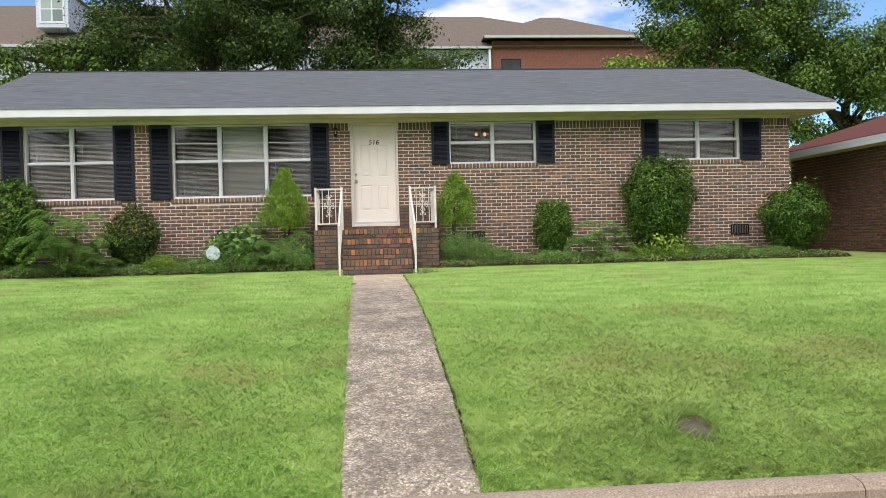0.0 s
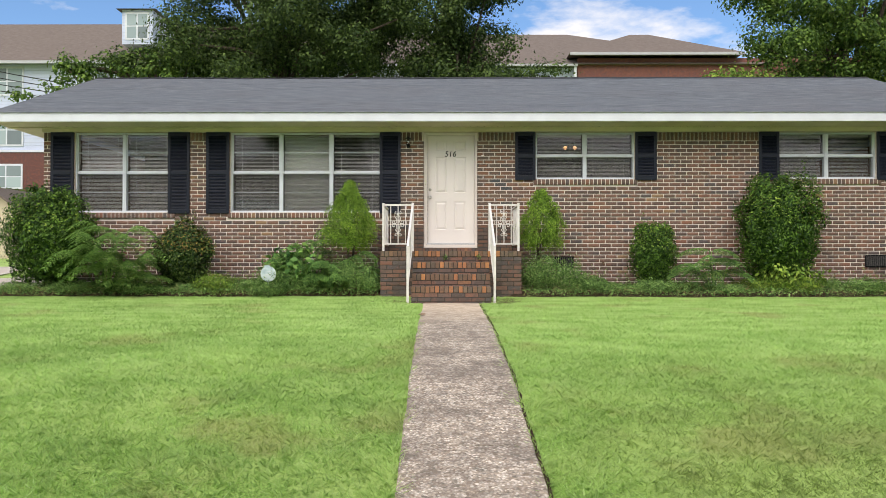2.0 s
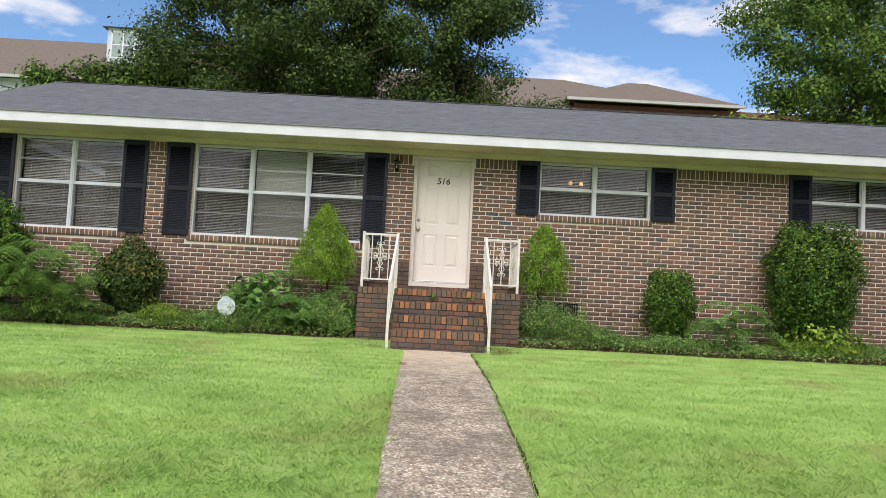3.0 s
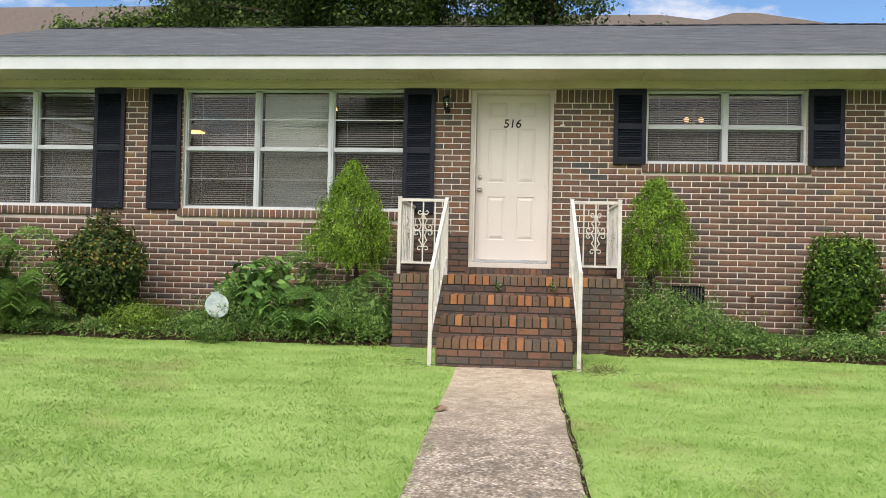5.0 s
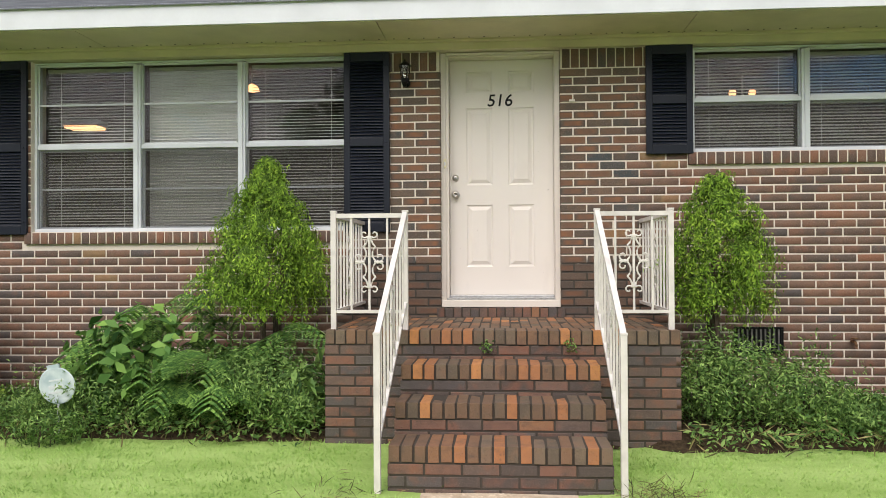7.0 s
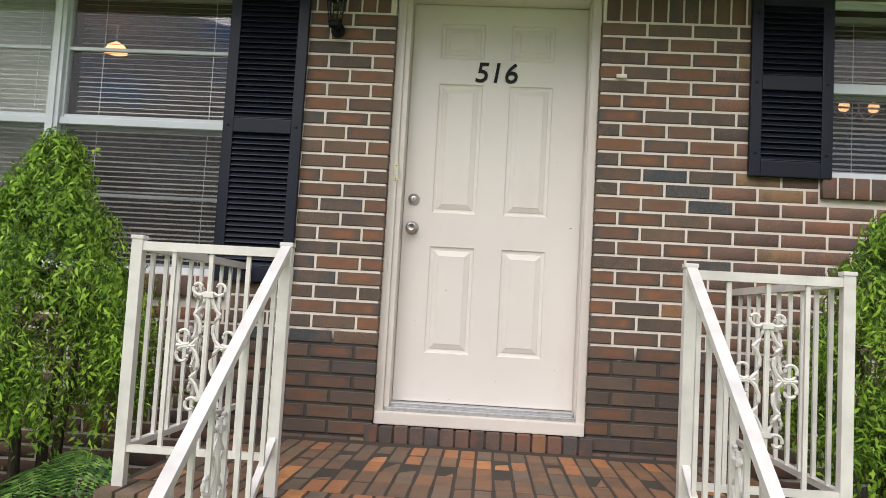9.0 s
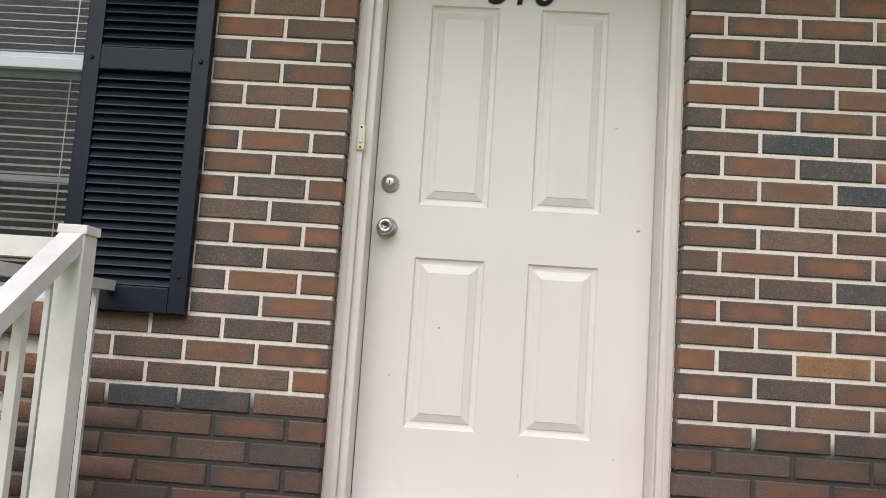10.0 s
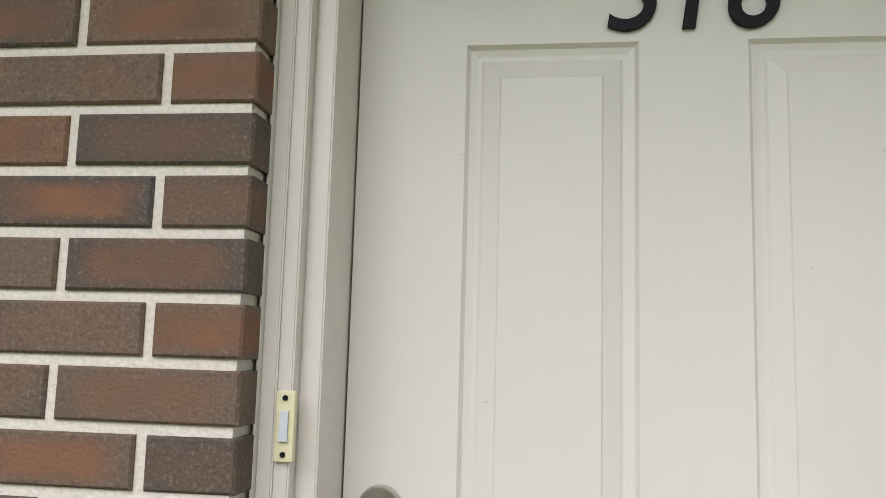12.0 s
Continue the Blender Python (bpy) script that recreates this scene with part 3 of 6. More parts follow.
wall_front = tagged(new("wall_front"), "brown mixed-brick front wall with pale mortar joints", "wall", "", "structure")
bm = bmesh.new()
cuts = sorted({X0, X1} | {o[0] for o in OPEN} | {o[1] for o in OPEN})
for a, b in zip(cuts, cuts[1:]):
    o = [q for q in OPEN if q[0] <= a + 1e-6 and q[1] >= b - 1e-6]
    box(bm, a + (0.007 if abs(a - 0.5) < 1e-6 else 0), b - (0.007 if abs(b + 0.5) < 1e-6 else 0), 0.005, 0.24, -0.4, o[0][2] if o else TOP)
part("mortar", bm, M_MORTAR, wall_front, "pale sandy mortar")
for name, dims in (("wall_west", (X0, X0 + 0.24, 0.241, DEPTH, -0.4, TOP)), ("wall_east", (X1 - 0.24, X1, 0.241, DEPTH, -0.4, TOP)), ("wall_back", (X0 + 0.241, X1 - 0.241, DEPTH - 0.24, DEPTH, -0.4, TOP))):
    tagged(part(name, boxes(dims), M_BRICK, None), "brown brick house wall", "wall", "", "structure")
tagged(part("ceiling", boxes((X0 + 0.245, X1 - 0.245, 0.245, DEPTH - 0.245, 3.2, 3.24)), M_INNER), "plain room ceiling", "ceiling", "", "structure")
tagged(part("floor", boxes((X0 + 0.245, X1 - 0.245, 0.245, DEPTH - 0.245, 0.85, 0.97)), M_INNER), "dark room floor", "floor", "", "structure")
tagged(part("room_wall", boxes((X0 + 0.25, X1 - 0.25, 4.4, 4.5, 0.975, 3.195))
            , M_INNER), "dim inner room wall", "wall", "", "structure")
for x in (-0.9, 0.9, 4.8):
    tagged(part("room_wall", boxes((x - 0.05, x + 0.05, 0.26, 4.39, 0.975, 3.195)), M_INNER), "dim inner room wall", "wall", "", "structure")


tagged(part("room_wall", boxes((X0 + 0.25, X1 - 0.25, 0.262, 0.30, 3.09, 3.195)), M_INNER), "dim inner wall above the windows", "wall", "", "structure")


def clip_runs(x0, x1, z0, z1):
    """What is left of a brick after the openings are cut from it."""
    runs = [(x0, x1)]
    for a, b, z, t in OPEN:
        lo = z - 0.115 if z > 1 else z
        if z1 > lo + 0.012 and z0 < t:
            a2, b2 = (a - 0.05, b + 0.05) if (z > 1 and z0 < z - 0.02) else (a, b)
            nxt = []
            for p, q in runs:
                if q <= a2 or p >= b2:
                    nxt.append((p, q))
                else:
                    if p < a2 - 0.02:
                        nxt.append((p, a2 - 0.004))
                    if q > b2 + 0.02:
                        nxt.append((b2 + 0.004, q))
            runs = nxt
    return runs


SOLDIER = 0.185
near, rest = [], []
row = 0
z = 2.401 - 34 * COURSE
# bond: courses start at the door opening, half and whole bricks by turns, and run both ways
while z + COURSE < TOP - SOLDIER + 0.02:
    for s in (-1, 1):
        x = 0.50 - (LONG / 2 if row % 2 else 0)
        while x < 9.1:
            p, q = x + JOINT / 2 * (x > 0.51), x + LONG - JOINT / 2
            p = max(p, 0.5)
            p, q = (-q, -p) if s < 0 else (p, q)
            p, q = max(p, X0), min(q, X1)
            for a, b in clip_runs(p, q, z, z + COURSE):
                if b - a > 0.02:
                    place = ((a + b) / 2, 0.0, z + COURSE / 2, b - a, COURSE - JOINT)
                    (near if -1.25 < a and b < 1.2 and z > 0.84 else rest).append(place)
            x += LONG
    if z + COURSE < DOOR[2] + 0.01:
        rest += [(x, 0.0, z + COURSE / 2, LONG - JOINT, COURSE - JOINT) for x in (-0.4, -0.2, 0.0, 0.2, 0.4)]
    z += COURSE
    row += 1
soldier_z = (z + TOP) / 2
x = X0
while x < X1 - 0.03:
    for a, b in clip_runs(x, x + 0.064, z, TOP):
        if b - a > 0.03:
            rest.append(((a + b) / 2, 0.0, soldier_z, b - a, TOP - z - 0.012))
    x += 0.0745
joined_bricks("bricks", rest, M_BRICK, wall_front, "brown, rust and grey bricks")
NEAR_BRICKS = near

# roof: gable with the ridge along x
ROOF_L, ROOF_R, EAVE_Y, RIDGE_Y, RIDGE_Z, EAVE_Z = -8.28, 9.77, -0.62, 3.9, 4.97, 3.345
roof = tagged(new("roof"), "low gable roof of dark grey asphalt shingles", "roof", "", "structure")
slope = (RIDGE_Z - EAVE_Z) / (RIDGE_Y - EAVE_Y)


def roof_deck(y0, y1, sign):
    bm = bmesh.new()
    pts = [(EAVE_Y, EAVE_Z - 0.03), (RIDGE_Y, RIDGE_Z - 0.03), (2 * RIDGE_Y - EAVE_Y, EAVE_Z - 0.03), (2 * RIDGE_Y - EAVE_Y, EAVE_Z - 0.08), (RIDGE_Y, RIDGE_Z - 0.1), (EAVE_Y, EAVE_Z - 0.08)]
    r = [[bm.verts.new((x, y, z)) for y, z in pts] for x in (ROOF_L + 0.02, ROOF_R - 0.02)]
    for k in range(6):
        bm.faces.new((r[0][k], r[0][(k + 1) % 6], r[1][(k + 1) % 6], r[1][k]))
    bm.faces.new(r[0][::-1])
    bm.faces.new(r[1])
    bmesh.ops.recalc_face_normals(bm, faces=bm.faces)
    return bm


part("deck", roof_deck(0, 0, 1), M_TERMITE, roof)
V, F = [], []
exposure = 0.14
for back in (False, True):
    s = 0.0
    total = math.hypot(RIDGE_Y - EAVE_Y, RIDGE_Z - EAVE_Z)
    while s < total:
        e = min(s + exposure + 0.02, total)
        nx = 90 if not back else 2
        xs = np.linspace(ROOF_L, ROOF_R, nx)
        base = len(V)
        for x in xs:
            jag = 0.006 * noise.noise((x * 1.7, s * 9, 0)) + 0.02 * noise.noise((x * 0.35, 7.0, 0))
            for d, up in ((s - 0.02, 0.004), (s - 0.02, 0.014), (e, 0.006)):
                y = EAVE_Y - 0.03 + d * (RIDGE_Y - EAVE_Y) / total
                y2 = y if not back else 2 * RIDGE_Y - y
                V.append((x, y2, EAVE_Z - 0.03 + d * (RIDGE_Z - EAVE_Z) / total + up + jag * (d / total)))
        for i in range(nx - 1):
            for k in range(2):
                F.append((base + 3 * i + k, base + 3 * i + 3 + k, base + 3 * i + 4 + k, base + 3 * i + 1 + k))
        s += exposure
raw("shingles", V, F, M_SHINGLE, roof, "dark grey weathered asphalt shingles", "stuff")
bm = bmesh.new()
xs = np.linspace(ROOF_L, ROOF_R, 60)
for a, b in zip(xs, xs[1:]):
    q = [0.022 * noise.noise((x * 0.35, 7.0, 0)) for x in (a, b)]
    va = [bm.verts.new((a, RIDGE_Y + dy, RIDGE_Z - 0.015 + dz + q[0])) for dy, dz in ((-0.13, -0.035), (0, 0.018), (0.13, -0.035))]
    vb = [bm.verts.new((b - 0.004, RIDGE_Y + dy, RIDGE_Z - 0.005 + dz + q[1])) for dy, dz in ((-0.13, -0.035), (0, 0.018), (0.13, -0.035))]
    for k in (0, 1):
        bm.faces.new((va[k], vb[k], vb[k + 1], va[k + 1]))
part("ridge_cap", bm, M_RIDGE, roof, "darker ridge cap")
for x in (ROOF_L, ROOF_R):
    s = 1 if x > 0 else -1
    bm = bmesh.new()
    for y0, y1 in ((EAVE_Y, RIDGE_Y), (2 * RIDGE_Y - EAVE_Y, RIDGE_Y)):
        for (xa, xb) in ((x - 0.02 * s, x + 0.004 * s),):
            pts = [(y0, EAVE_Z - 0.035), (y1, RIDGE_Z - 0.035), (y1, RIDGE_Z - 0.19), (y0, EAVE_Z - 0.19)]
            r = [[bm.verts.new((xx, y, z)) for y, z in pts] for xx in (xa, xb)]
            for k in range(4):
                bm.faces.new((r[0][k], r[0][(k + 1) % 4], r[1][(k + 1) % 4], r[1][k]))
            bm.faces.new(r[0][::-1])
            bm.faces.new(r[1])
    bmesh.ops.recalc_face_normals(bm, faces=bm.faces)
    part("bargeboard", bm, M_FASCIA, roof, "white painted board")
# gable ends
for x in (X0, X1):
    bm = bmesh.new()
    s = 1 if x > 0 else -1
    r = [[bm.verts.new(p) for p in ((xx, 0.0, TOP + 0.002), (xx, DEPTH, TOP + 0.002), (xx, RIDGE_Y, RIDGE_Z - 0.16))] for xx in (x - 0.2 * s, x)]
    for k in range(3):
        bm.faces.new((r[0][k], r[0][(k + 1) % 3], r[1][(k + 1) % 3], r[1][k]))
    bm.faces.new(r[0][::-1])
    bm.faces.new(r[1])
    bmesh.ops.recalc_face_normals(bm, faces=bm.faces)
    part("gable", bm, M_SIDING, roof)
part("fascia", boxes((ROOF_L, ROOF_R, EAVE_Y - 0.028, EAVE_Y - 0.003, 3.155, 3.322), bevel=0.003), M_FASCIA, roof, "white painted fascia board")
part("drip_edge", boxes((ROOF_L, ROOF_R, EAVE_Y - 0.034, EAVE_Y - 0.004, 3.3225, 3.328)), M_ALU, roof)
bm = bmesh.new()
x = ROOF_L + 0.03
while x < ROOF_R - 0.05:
    box(bm, x, min(x + 2.43, ROOF_R - 0.03), EAVE_Y - 0.002, -0.072, 3.15, 3.165)
    x += 2.436
part("soffit", bm, M_SOFFIT, roof, "cream painted soffit panels")
part("soffit_trim", boxes((ROOF_L + 0.03, ROOF_R - 0.03, -0.078, -0.034, 3.128, 3.149), bevel=0.003), M_SOFFIT, roof)
part("frieze", boxes((X0 - 0.02, X1 + 0.02, -0.032, 0.2, TOP + 0.004, 3.149), bevel=0.003), M_SOFFIT, roof, "cream painted frieze board")
for xa, xb in ((ROOF_L + 0.03, X0 - 0.021), (X1 + 0.021, ROOF_R - 0.03)):
    part("soffit", boxes((xa, xb, -0.033, DEPTH + 0.4, 3.15, 3.165)), M_SOFFIT, roof, "cream painted soffit panels")
bm = bmesh.new()
x = -8.0
while x < 9.6:
    bmesh.ops.create_cube(bm, size=1, matrix=Matrix.Translation((x, -0.12, 3.149)) @ Matrix.Diagonal((0.012, 0.012, 0.004, 1)))
    x += 0.125
part("vent_holes", bm, M_BLACK, roof)


# windows
def blind(x0, x1, z0, z1, y, gap, tilt, group_label, material=None):
    """A venetian blind with its own slats."""
    ob = thing("venetian_blind", ((x0 + x1) / 2, y, z0), group_label, "blind", "window blinds")
    V, F = [], []
    zz = z1 - 0.04
    while zz > z0 + 0.02:
        t = radians(tilt + random.uniform(-4, 4))
        dy, dz = 0.0125 * math.cos(t), 0.0125 * math.sin(t)
        sag = random.uniform(-0.003, 0.003)
        b = len(V)
        V += [(x0, y - dy, zz - dz), (x1, y - dy, zz - dz + sag), (x1, y, zz + 0.002 + sag), (x0, y, zz + 0.002), (x1, y + dy, zz + dz + sag), (x0, y + dy, zz + dz)]
        F += [(b, b + 1, b + 2, b + 3), (b + 3, b + 2, b + 4, b + 5)]
        zz -= gap
    raw("slats", V, F, material or M_BLIND, ob, "", "stuff")
    part("head_rail", boxes((x0, x1, y - 0.015, y + 0.015, z1 - 0.03, z1)), M_BLIND, ob)
    part("bottom_rail", boxes((x0, x1, y - 0.012, y + 0.012, z0 + 0.002, z0 + 0.016)), M_BLIND, ob)
    for k in (0.15, 0.85):
        xx = x0 + k * (x1 - x0)
        part("ladder_cord", boxes((xx - 0.0015, xx + 0.0015, y - 0.015, y - 0.013, z0, z1)), M_SHADE, ob)
    return ob


FRAME_Y = 0.055


def window(i, x0, x1, z0, n):
    z1 = TOP - 0.005
    ob = tagged(new("window_%d" % i), "white aluminium window of %d double-hung sashes with horizontal bars" % n, "window", "", "structure")
    w = (x1 - x0) / n
    mull = 0.066
    bm = bmesh.new()
    y0, y1 = FRAME_Y, FRAME_Y + 0.09
    bm = boxes((x0, x0 + 0.022, y0, y1, z0, z1), (x1 - 0.022, x1, y0, y1, z0, z1), (x0 + 0.0225, x1 - 0.0225, y0, y1, z1 - 0.014, z1), (x0 + 0.0225, x1 - 0.0225, y0 - 0.012, y1, z0, z0 + 0.03), bevel=0.003)
    part("window_frame", bm, M_ALU, ob)
    for k in range(1, n):
        xm = x0 + k * w
        part("mullion", boxes((xm - mull / 2, xm + mull / 2, y0 - 0.004, y1, z0 + 0.031, z1 - 0.031), (xm - 0.012, xm + 0.012, y0 - 0.016, y0 - 0.005, z0 + 0.031, z1 - 0.031), bevel=0.003), M_ALU, ob)
    zm = (z0 + z1) / 2
    for k in range(n):
        a = x0 + k * w + (0.023 if k == 0 else mull / 2 + 0.001)
        b = x0 + (k + 1) * w - (0.023 if k == n - 1 else mull / 2 + 0.001)
        part("meeting_rail", boxes((a, b, y0 + 0.012, y0 + 0.055, zm - 0.018, zm + 0.018), bevel=0.003), M_ALU, ob)
        for lo, hi, dy in ((z0 + 0.031, zm - 0.019, 0.05), (zm + 0.019, z1 - 0.015, 0.025)):
            yy = y0 + dy
            part("sash", boxes((a, a + 0.0115, yy, yy + 0.022, lo, hi), (b - 0.0115, b, yy, yy + 0.022, lo, hi), (a + 0.0165, b - 0.0165, yy, yy + 0.022, lo, lo + 0.016), (a + 0.0165, b - 0.0165, yy, yy + 0.022, hi - 0.016, hi)), M_ALU, ob)
            if hi - lo > 0.5:
                zb = (lo + hi) / 2
                part("glazing_bar", boxes((a + 0.017, b - 0.017, yy - 0.004, yy + 0.018, zb - 0.008, zb + 0.008)), M_ALU, ob)
            g = part("pane", boxes((a + 0.017, b - 0.017, yy + 0.0185, yy + 0.0215, lo + 0.017, hi - 0.017)), M_GLASS, ob)
            g.visible_shadow = False
            if lo < zm - 0.1:
                part("insect_screen", boxes((a + 0.002, b - 0.002, yy - 0.024, yy - 0.022, lo + 0.002, hi - 0.002)), M_SCREEN, ob, "dark fine-meshed insect screen")
    # brick sill: rowlocks that lean out a little
    places = []
    xx = x0 - 0.045
    while xx < x1 + 0.03:
        places.append((xx + 0.032, -0.028, z0 - 0.057, 0.0635, 0.098))
        xx += 0.0745
    part("sill_mortar", boxes((x0 - 0.04, x1 + 0.04, -0.022, 0.05, z0 - 0.105, z0 - 0.008)), M_MORTAR, ob)
    joined_bricks("window_sill", places, M_BRICK, ob, "row of brown bricks on edge")
    return ob


for i, (a, b, z0, n) in enumerate(WINDOWS):
    window(i + 1, a, b, z0, n)


# shutters
def shutter(x0, x1, z0, z1):
    ob = thing("shutter", ((x0 + x1) / 2, 0, z0), "navy-black louvred vinyl shutter screwed to the brick wall", "shutter", "window shutters")
    y0, y1 = -0.036, -0.004
    st = 0.052
    zm = z0 + (z1 - z0) * 0.5 + 0.0
    part("frame", boxes((x0, x0 + st, y0, y1, z0, z1), (x1 - st, x1, y0, y1, z0, z1), (x0 + st + 0.0005, x1 - st - 0.0005, y0, y1, z0, z0 + 0.075), (x0 + st + 0.0005, x1 - st - 0.0005, y0, y1, z1 - 0.075, z1), (x0 + st + 0.0005, x1 - st - 0.0005, y0, y1, zm - 0.035, zm + 0.035), bevel=0.004), M_SHUTTER, ob)
    part("backing", boxes((x0 + st, x1 - st, y1 - 0.008, y1 - 0.002, z0 + 0.07, z1 - 0.07)), M_SHUTTER, ob)
    bm = bmesh.new()
    for lo, hi in ((z0 + 0.078, zm - 0.038), (zm + 0.038, z1 - 0.078)):
        n = int((hi - lo) / 0.0265)
        for k in range(n):
            z = lo + (hi - lo) * (k + 0.5) / n
            h = (hi - lo) / n
            v = [bm.verts.new(p) for p in ((x0 + st, y0 + 0.004, z - h * 0.5), (x1 - st, y0 + 0.004, z - h * 0.5), (x1 - st, y0 + 0.005, z - h * 0.36), (x0 + st, y0 + 0.005, z - h * 0.36), (x1 - st, y1 - 0.009, z + h * 0.5), (x0 + st, y1 - 0.009, z + h * 0.5))]
            bm.faces.new((v[0], v[1], v[2], v[3]))
            bm.faces.new((v[3], v[2], v[4], v[5]))
            w = [bm.verts.new(p) for p in ((x0 + st, y1 - 0.009, z - h * 0.5), (x1 - st, y1 - 0.009, z - h * 0.5))]
            bm.faces.new((w[0], w[1], v[1], v[0]))
    part("louvres", bm, M_SHUTTER, ob)
    for zz in (z0 + 0.11, zm, z1 - 0.11):
        for xx in (x0 + st * 0.5, x1 - st * 0.5):
            bm = bmesh.new()
            lathe(bm, [(0.0075, 0), (0.0075, 0.003), (0.004, 0.006)], (xx, y0, zz), "Y", 10)
            part("screw", bm, M_SHUTTER, ob)
    return ob


for a, b in ((-7.46, -7.03), (-5.268, -4.863), (-4.555, -4.125), (-1.318, -0.929)):
    shutter(a, b, 1.545, TOP - 0.002)
for a, b in ((1.203, 1.583), (3.435, 3.835), (5.735, 6.11), (7.925, 8.405)):
    shutter(a, b, 2.168, TOP - 0.002)

# ---- front door ----
LEAF_Y = 0.20
door = tagged(new("door_1"), "closed cream six-panel front door with black house numbers", "door", "", "structure")


def door_leaf():
    bm = bmesh.new()
    px = [-0.434, -0.29, -0.066, 0.070, 0.29, 0.4535]
    pz = [1.003, 1.245, 1.778, 1.948, 2.615, 2.745, 2.93, 3.027]
    y = LEAF_Y
    grid = {}

    def vert(x, yy, z):
        k = (round(x, 5), round(yy, 5), round(z, 5))
        if k not in grid:
            grid[k] = bm.verts.new((x, yy, z))
        return grid[k]

    for i in range(5):
        for j in range(7):
            a, b, c, d = px[i], px[i + 1], pz[j], pz[j + 1]
            if i in (1, 3) and j in (1, 3, 5):
                rings = [(0, 0), (0.005, 0.007), (0.014, 0.009), (0.020, 0.009), (0.024, 0.006), (0.045, -0.001), (0.047, -0.003)]
                prev = None
                for ins, dep in rings:
                    r = [vert(a + ins, y + dep, c + ins), vert(b - ins, y + dep, c + ins), vert(b - ins, y + dep, d - ins), vert(a + ins, y + dep, d - ins)]
                    if prev:
                        for k in range(4):
                            bm.faces.new((prev[k], prev[(k + 1) % 4], r[(k + 1) % 4], r[k]))
                    prev = r
                bm.faces.new(prev)
            else:
                bm.faces.new((vert(a, y, c), vert(b, y, c), vert(b, y, d), vert(a, y, d)))
    box(bm, -0.434, 0.4535, y + 0.012, y + 0.045, 1.003, 3.027)
    return bm


leaf = part("leaf", door_leaf(), M_DOOR, door, "cream painted six-panel leaf")


def knob(z, big):
    bm = bmesh.new()
    if big:
        prof = [(0.034, 0), (0.034, 0.004), (0.030, 0.008), (0.014, 0.012), (0.013, 0.026), (0.024, 0.034), (0.0265, 0.045), (0.024, 0.054), (0.012, 0.058), (0.0115, 0.056)]
    else:
        prof = [(0.029, 0), (0.029, 0.005), (0.026, 0.014), (0.018, 0.018), (0.017, 0.022), (0.010, 0.023)]
    lathe(bm, prof, (-0.385, LEAF_Y, z), "Y", 28)
    k = part("knob" if big else "deadbolt", bm, M_NICKEL, leaf, "satin nickel knob" if big else "satin nickel deadbolt", True)
    bm = bmesh.new()
    h = 0.0585 if big else 0.024
    box(bm, -0.3862, -0.3838, LEAF_Y - h - 0.001, LEAF_Y - h + 0.004, z - 0.006, z + 0.006)
    part("keyhole", bm, M_BLACK, leaf)


knob(1.866, True)
knob(2.012, False)


def digit(ch, x):
    cu = bpy.data.curves.new("digit", "FONT")
    cu.body, cu.size, cu.shear, cu.extrude, cu.bevel_depth = ch, 0.146, 0.14, 0.003, 0.0009
    cu.align_x = "CENTER"
    tmp = new("digit", cu)
    me = bpy.data.meshes.new_from_object(tmp.evaluated_get(bpy.context.evaluated_depsgraph_get()))
    bpy.data.objects.remove(tmp)
    me.materials.clear()
    me.materials.append(M_BLACK)
    ob = new("house_number", me)
    ob.matrix_basis = pose(x, LEAF_Y - 0.004, 2.630, 90, 0, 0)
    return tagged(ob, "black metal house number screwed to the door", "house number", "house number digits")


bpy.context.view_layer.update()
for ch, x in (("5", -0.077), ("1", -0.004), ("6", 0.072)):
    digit(ch, x)


def casing():
    """Brick-mould round the opening and the jamb behind it."""
    bm = bmesh.new()
    for s in (-1, 1):
        a = lambda p, q: (min(s * p, s * q), max(s * p, s * q))
        for p, q, y0, y1 in ((0.480, 0.4985, 0.058, 0.20), (0.462, 0.480, 0.061, 0.20), (0.4365 if s < 0 else 0.4565, 0.462, 0.085, 0.24)):
            box(bm, *a(p, q), y0, y1, 0.905, 3.062)
    for z0, z1, y0, y1 in ((3.045, 3.062, 0.05, 0.24), (3.03, 3.0445, 0.085, 0.24)):
        box(bm, -0.456, 0.456, y0, y1, z0, z1)
    bmesh.ops.bevel(bm, geom=list(bm.edges), offset=0.002, segments=2, affect="EDGES")
    return bm


part("door_frame", casing(), M_TRIM, door, "cream painted timber frame")
part("door_stop", boxes((0.4545, 0.456, LEAF_Y, 0.235, 0.99, 3.03)), M_TRIM, door)
part("threshold", boxes((-0.456, 0.456, 0.07, 0.235, 0.965, 0.982), (-0.456, 0.456, 0.12, 0.235, 0.9825, 1.0), bevel=0.003), M_SILVER, door, "worn aluminium threshold")
part("door_sill", boxes((-0.498, 0.498, 0.02, 0.235, 0.905, 0.964), bevel=0.006), M_TRIM, door, "white painted timber sill")
part("caulk", boxes((-0.502, -0.4988, 0.05, 0.062, 0.9, 3.06), (0.4988, 0.502, 0.05, 0.062, 0.9, 3.06)), M_TRIM, door)

# door bell
bell = thing("door_bell", (-0.467, 0.05, 2.122), "small ivory plastic door bell button on the frame", "door bell")
part("plate", boxes((-0.478, -0.456, 0.053, 0.0635, 2.083, 2.161), bevel=0.003), painted("ivory_plastic", (0.78, 0.72, 0.46), 0.4, 0.04, 200), bell)
part("button", boxes((-0.4720, -0.4620, 0.049, 0.0525, 2.105, 2.139), bevel=0.0015), M_ALU, bell, "grey push button")
for z in (2.091, 2.153):
    bm = bmesh.new()
    lathe(bm, [(0.0032, 0), (0.003, 0.002)], (-0.467, 0.0528, z), "Y", 10)
    part("screw", bm, M_BLACK, bell)

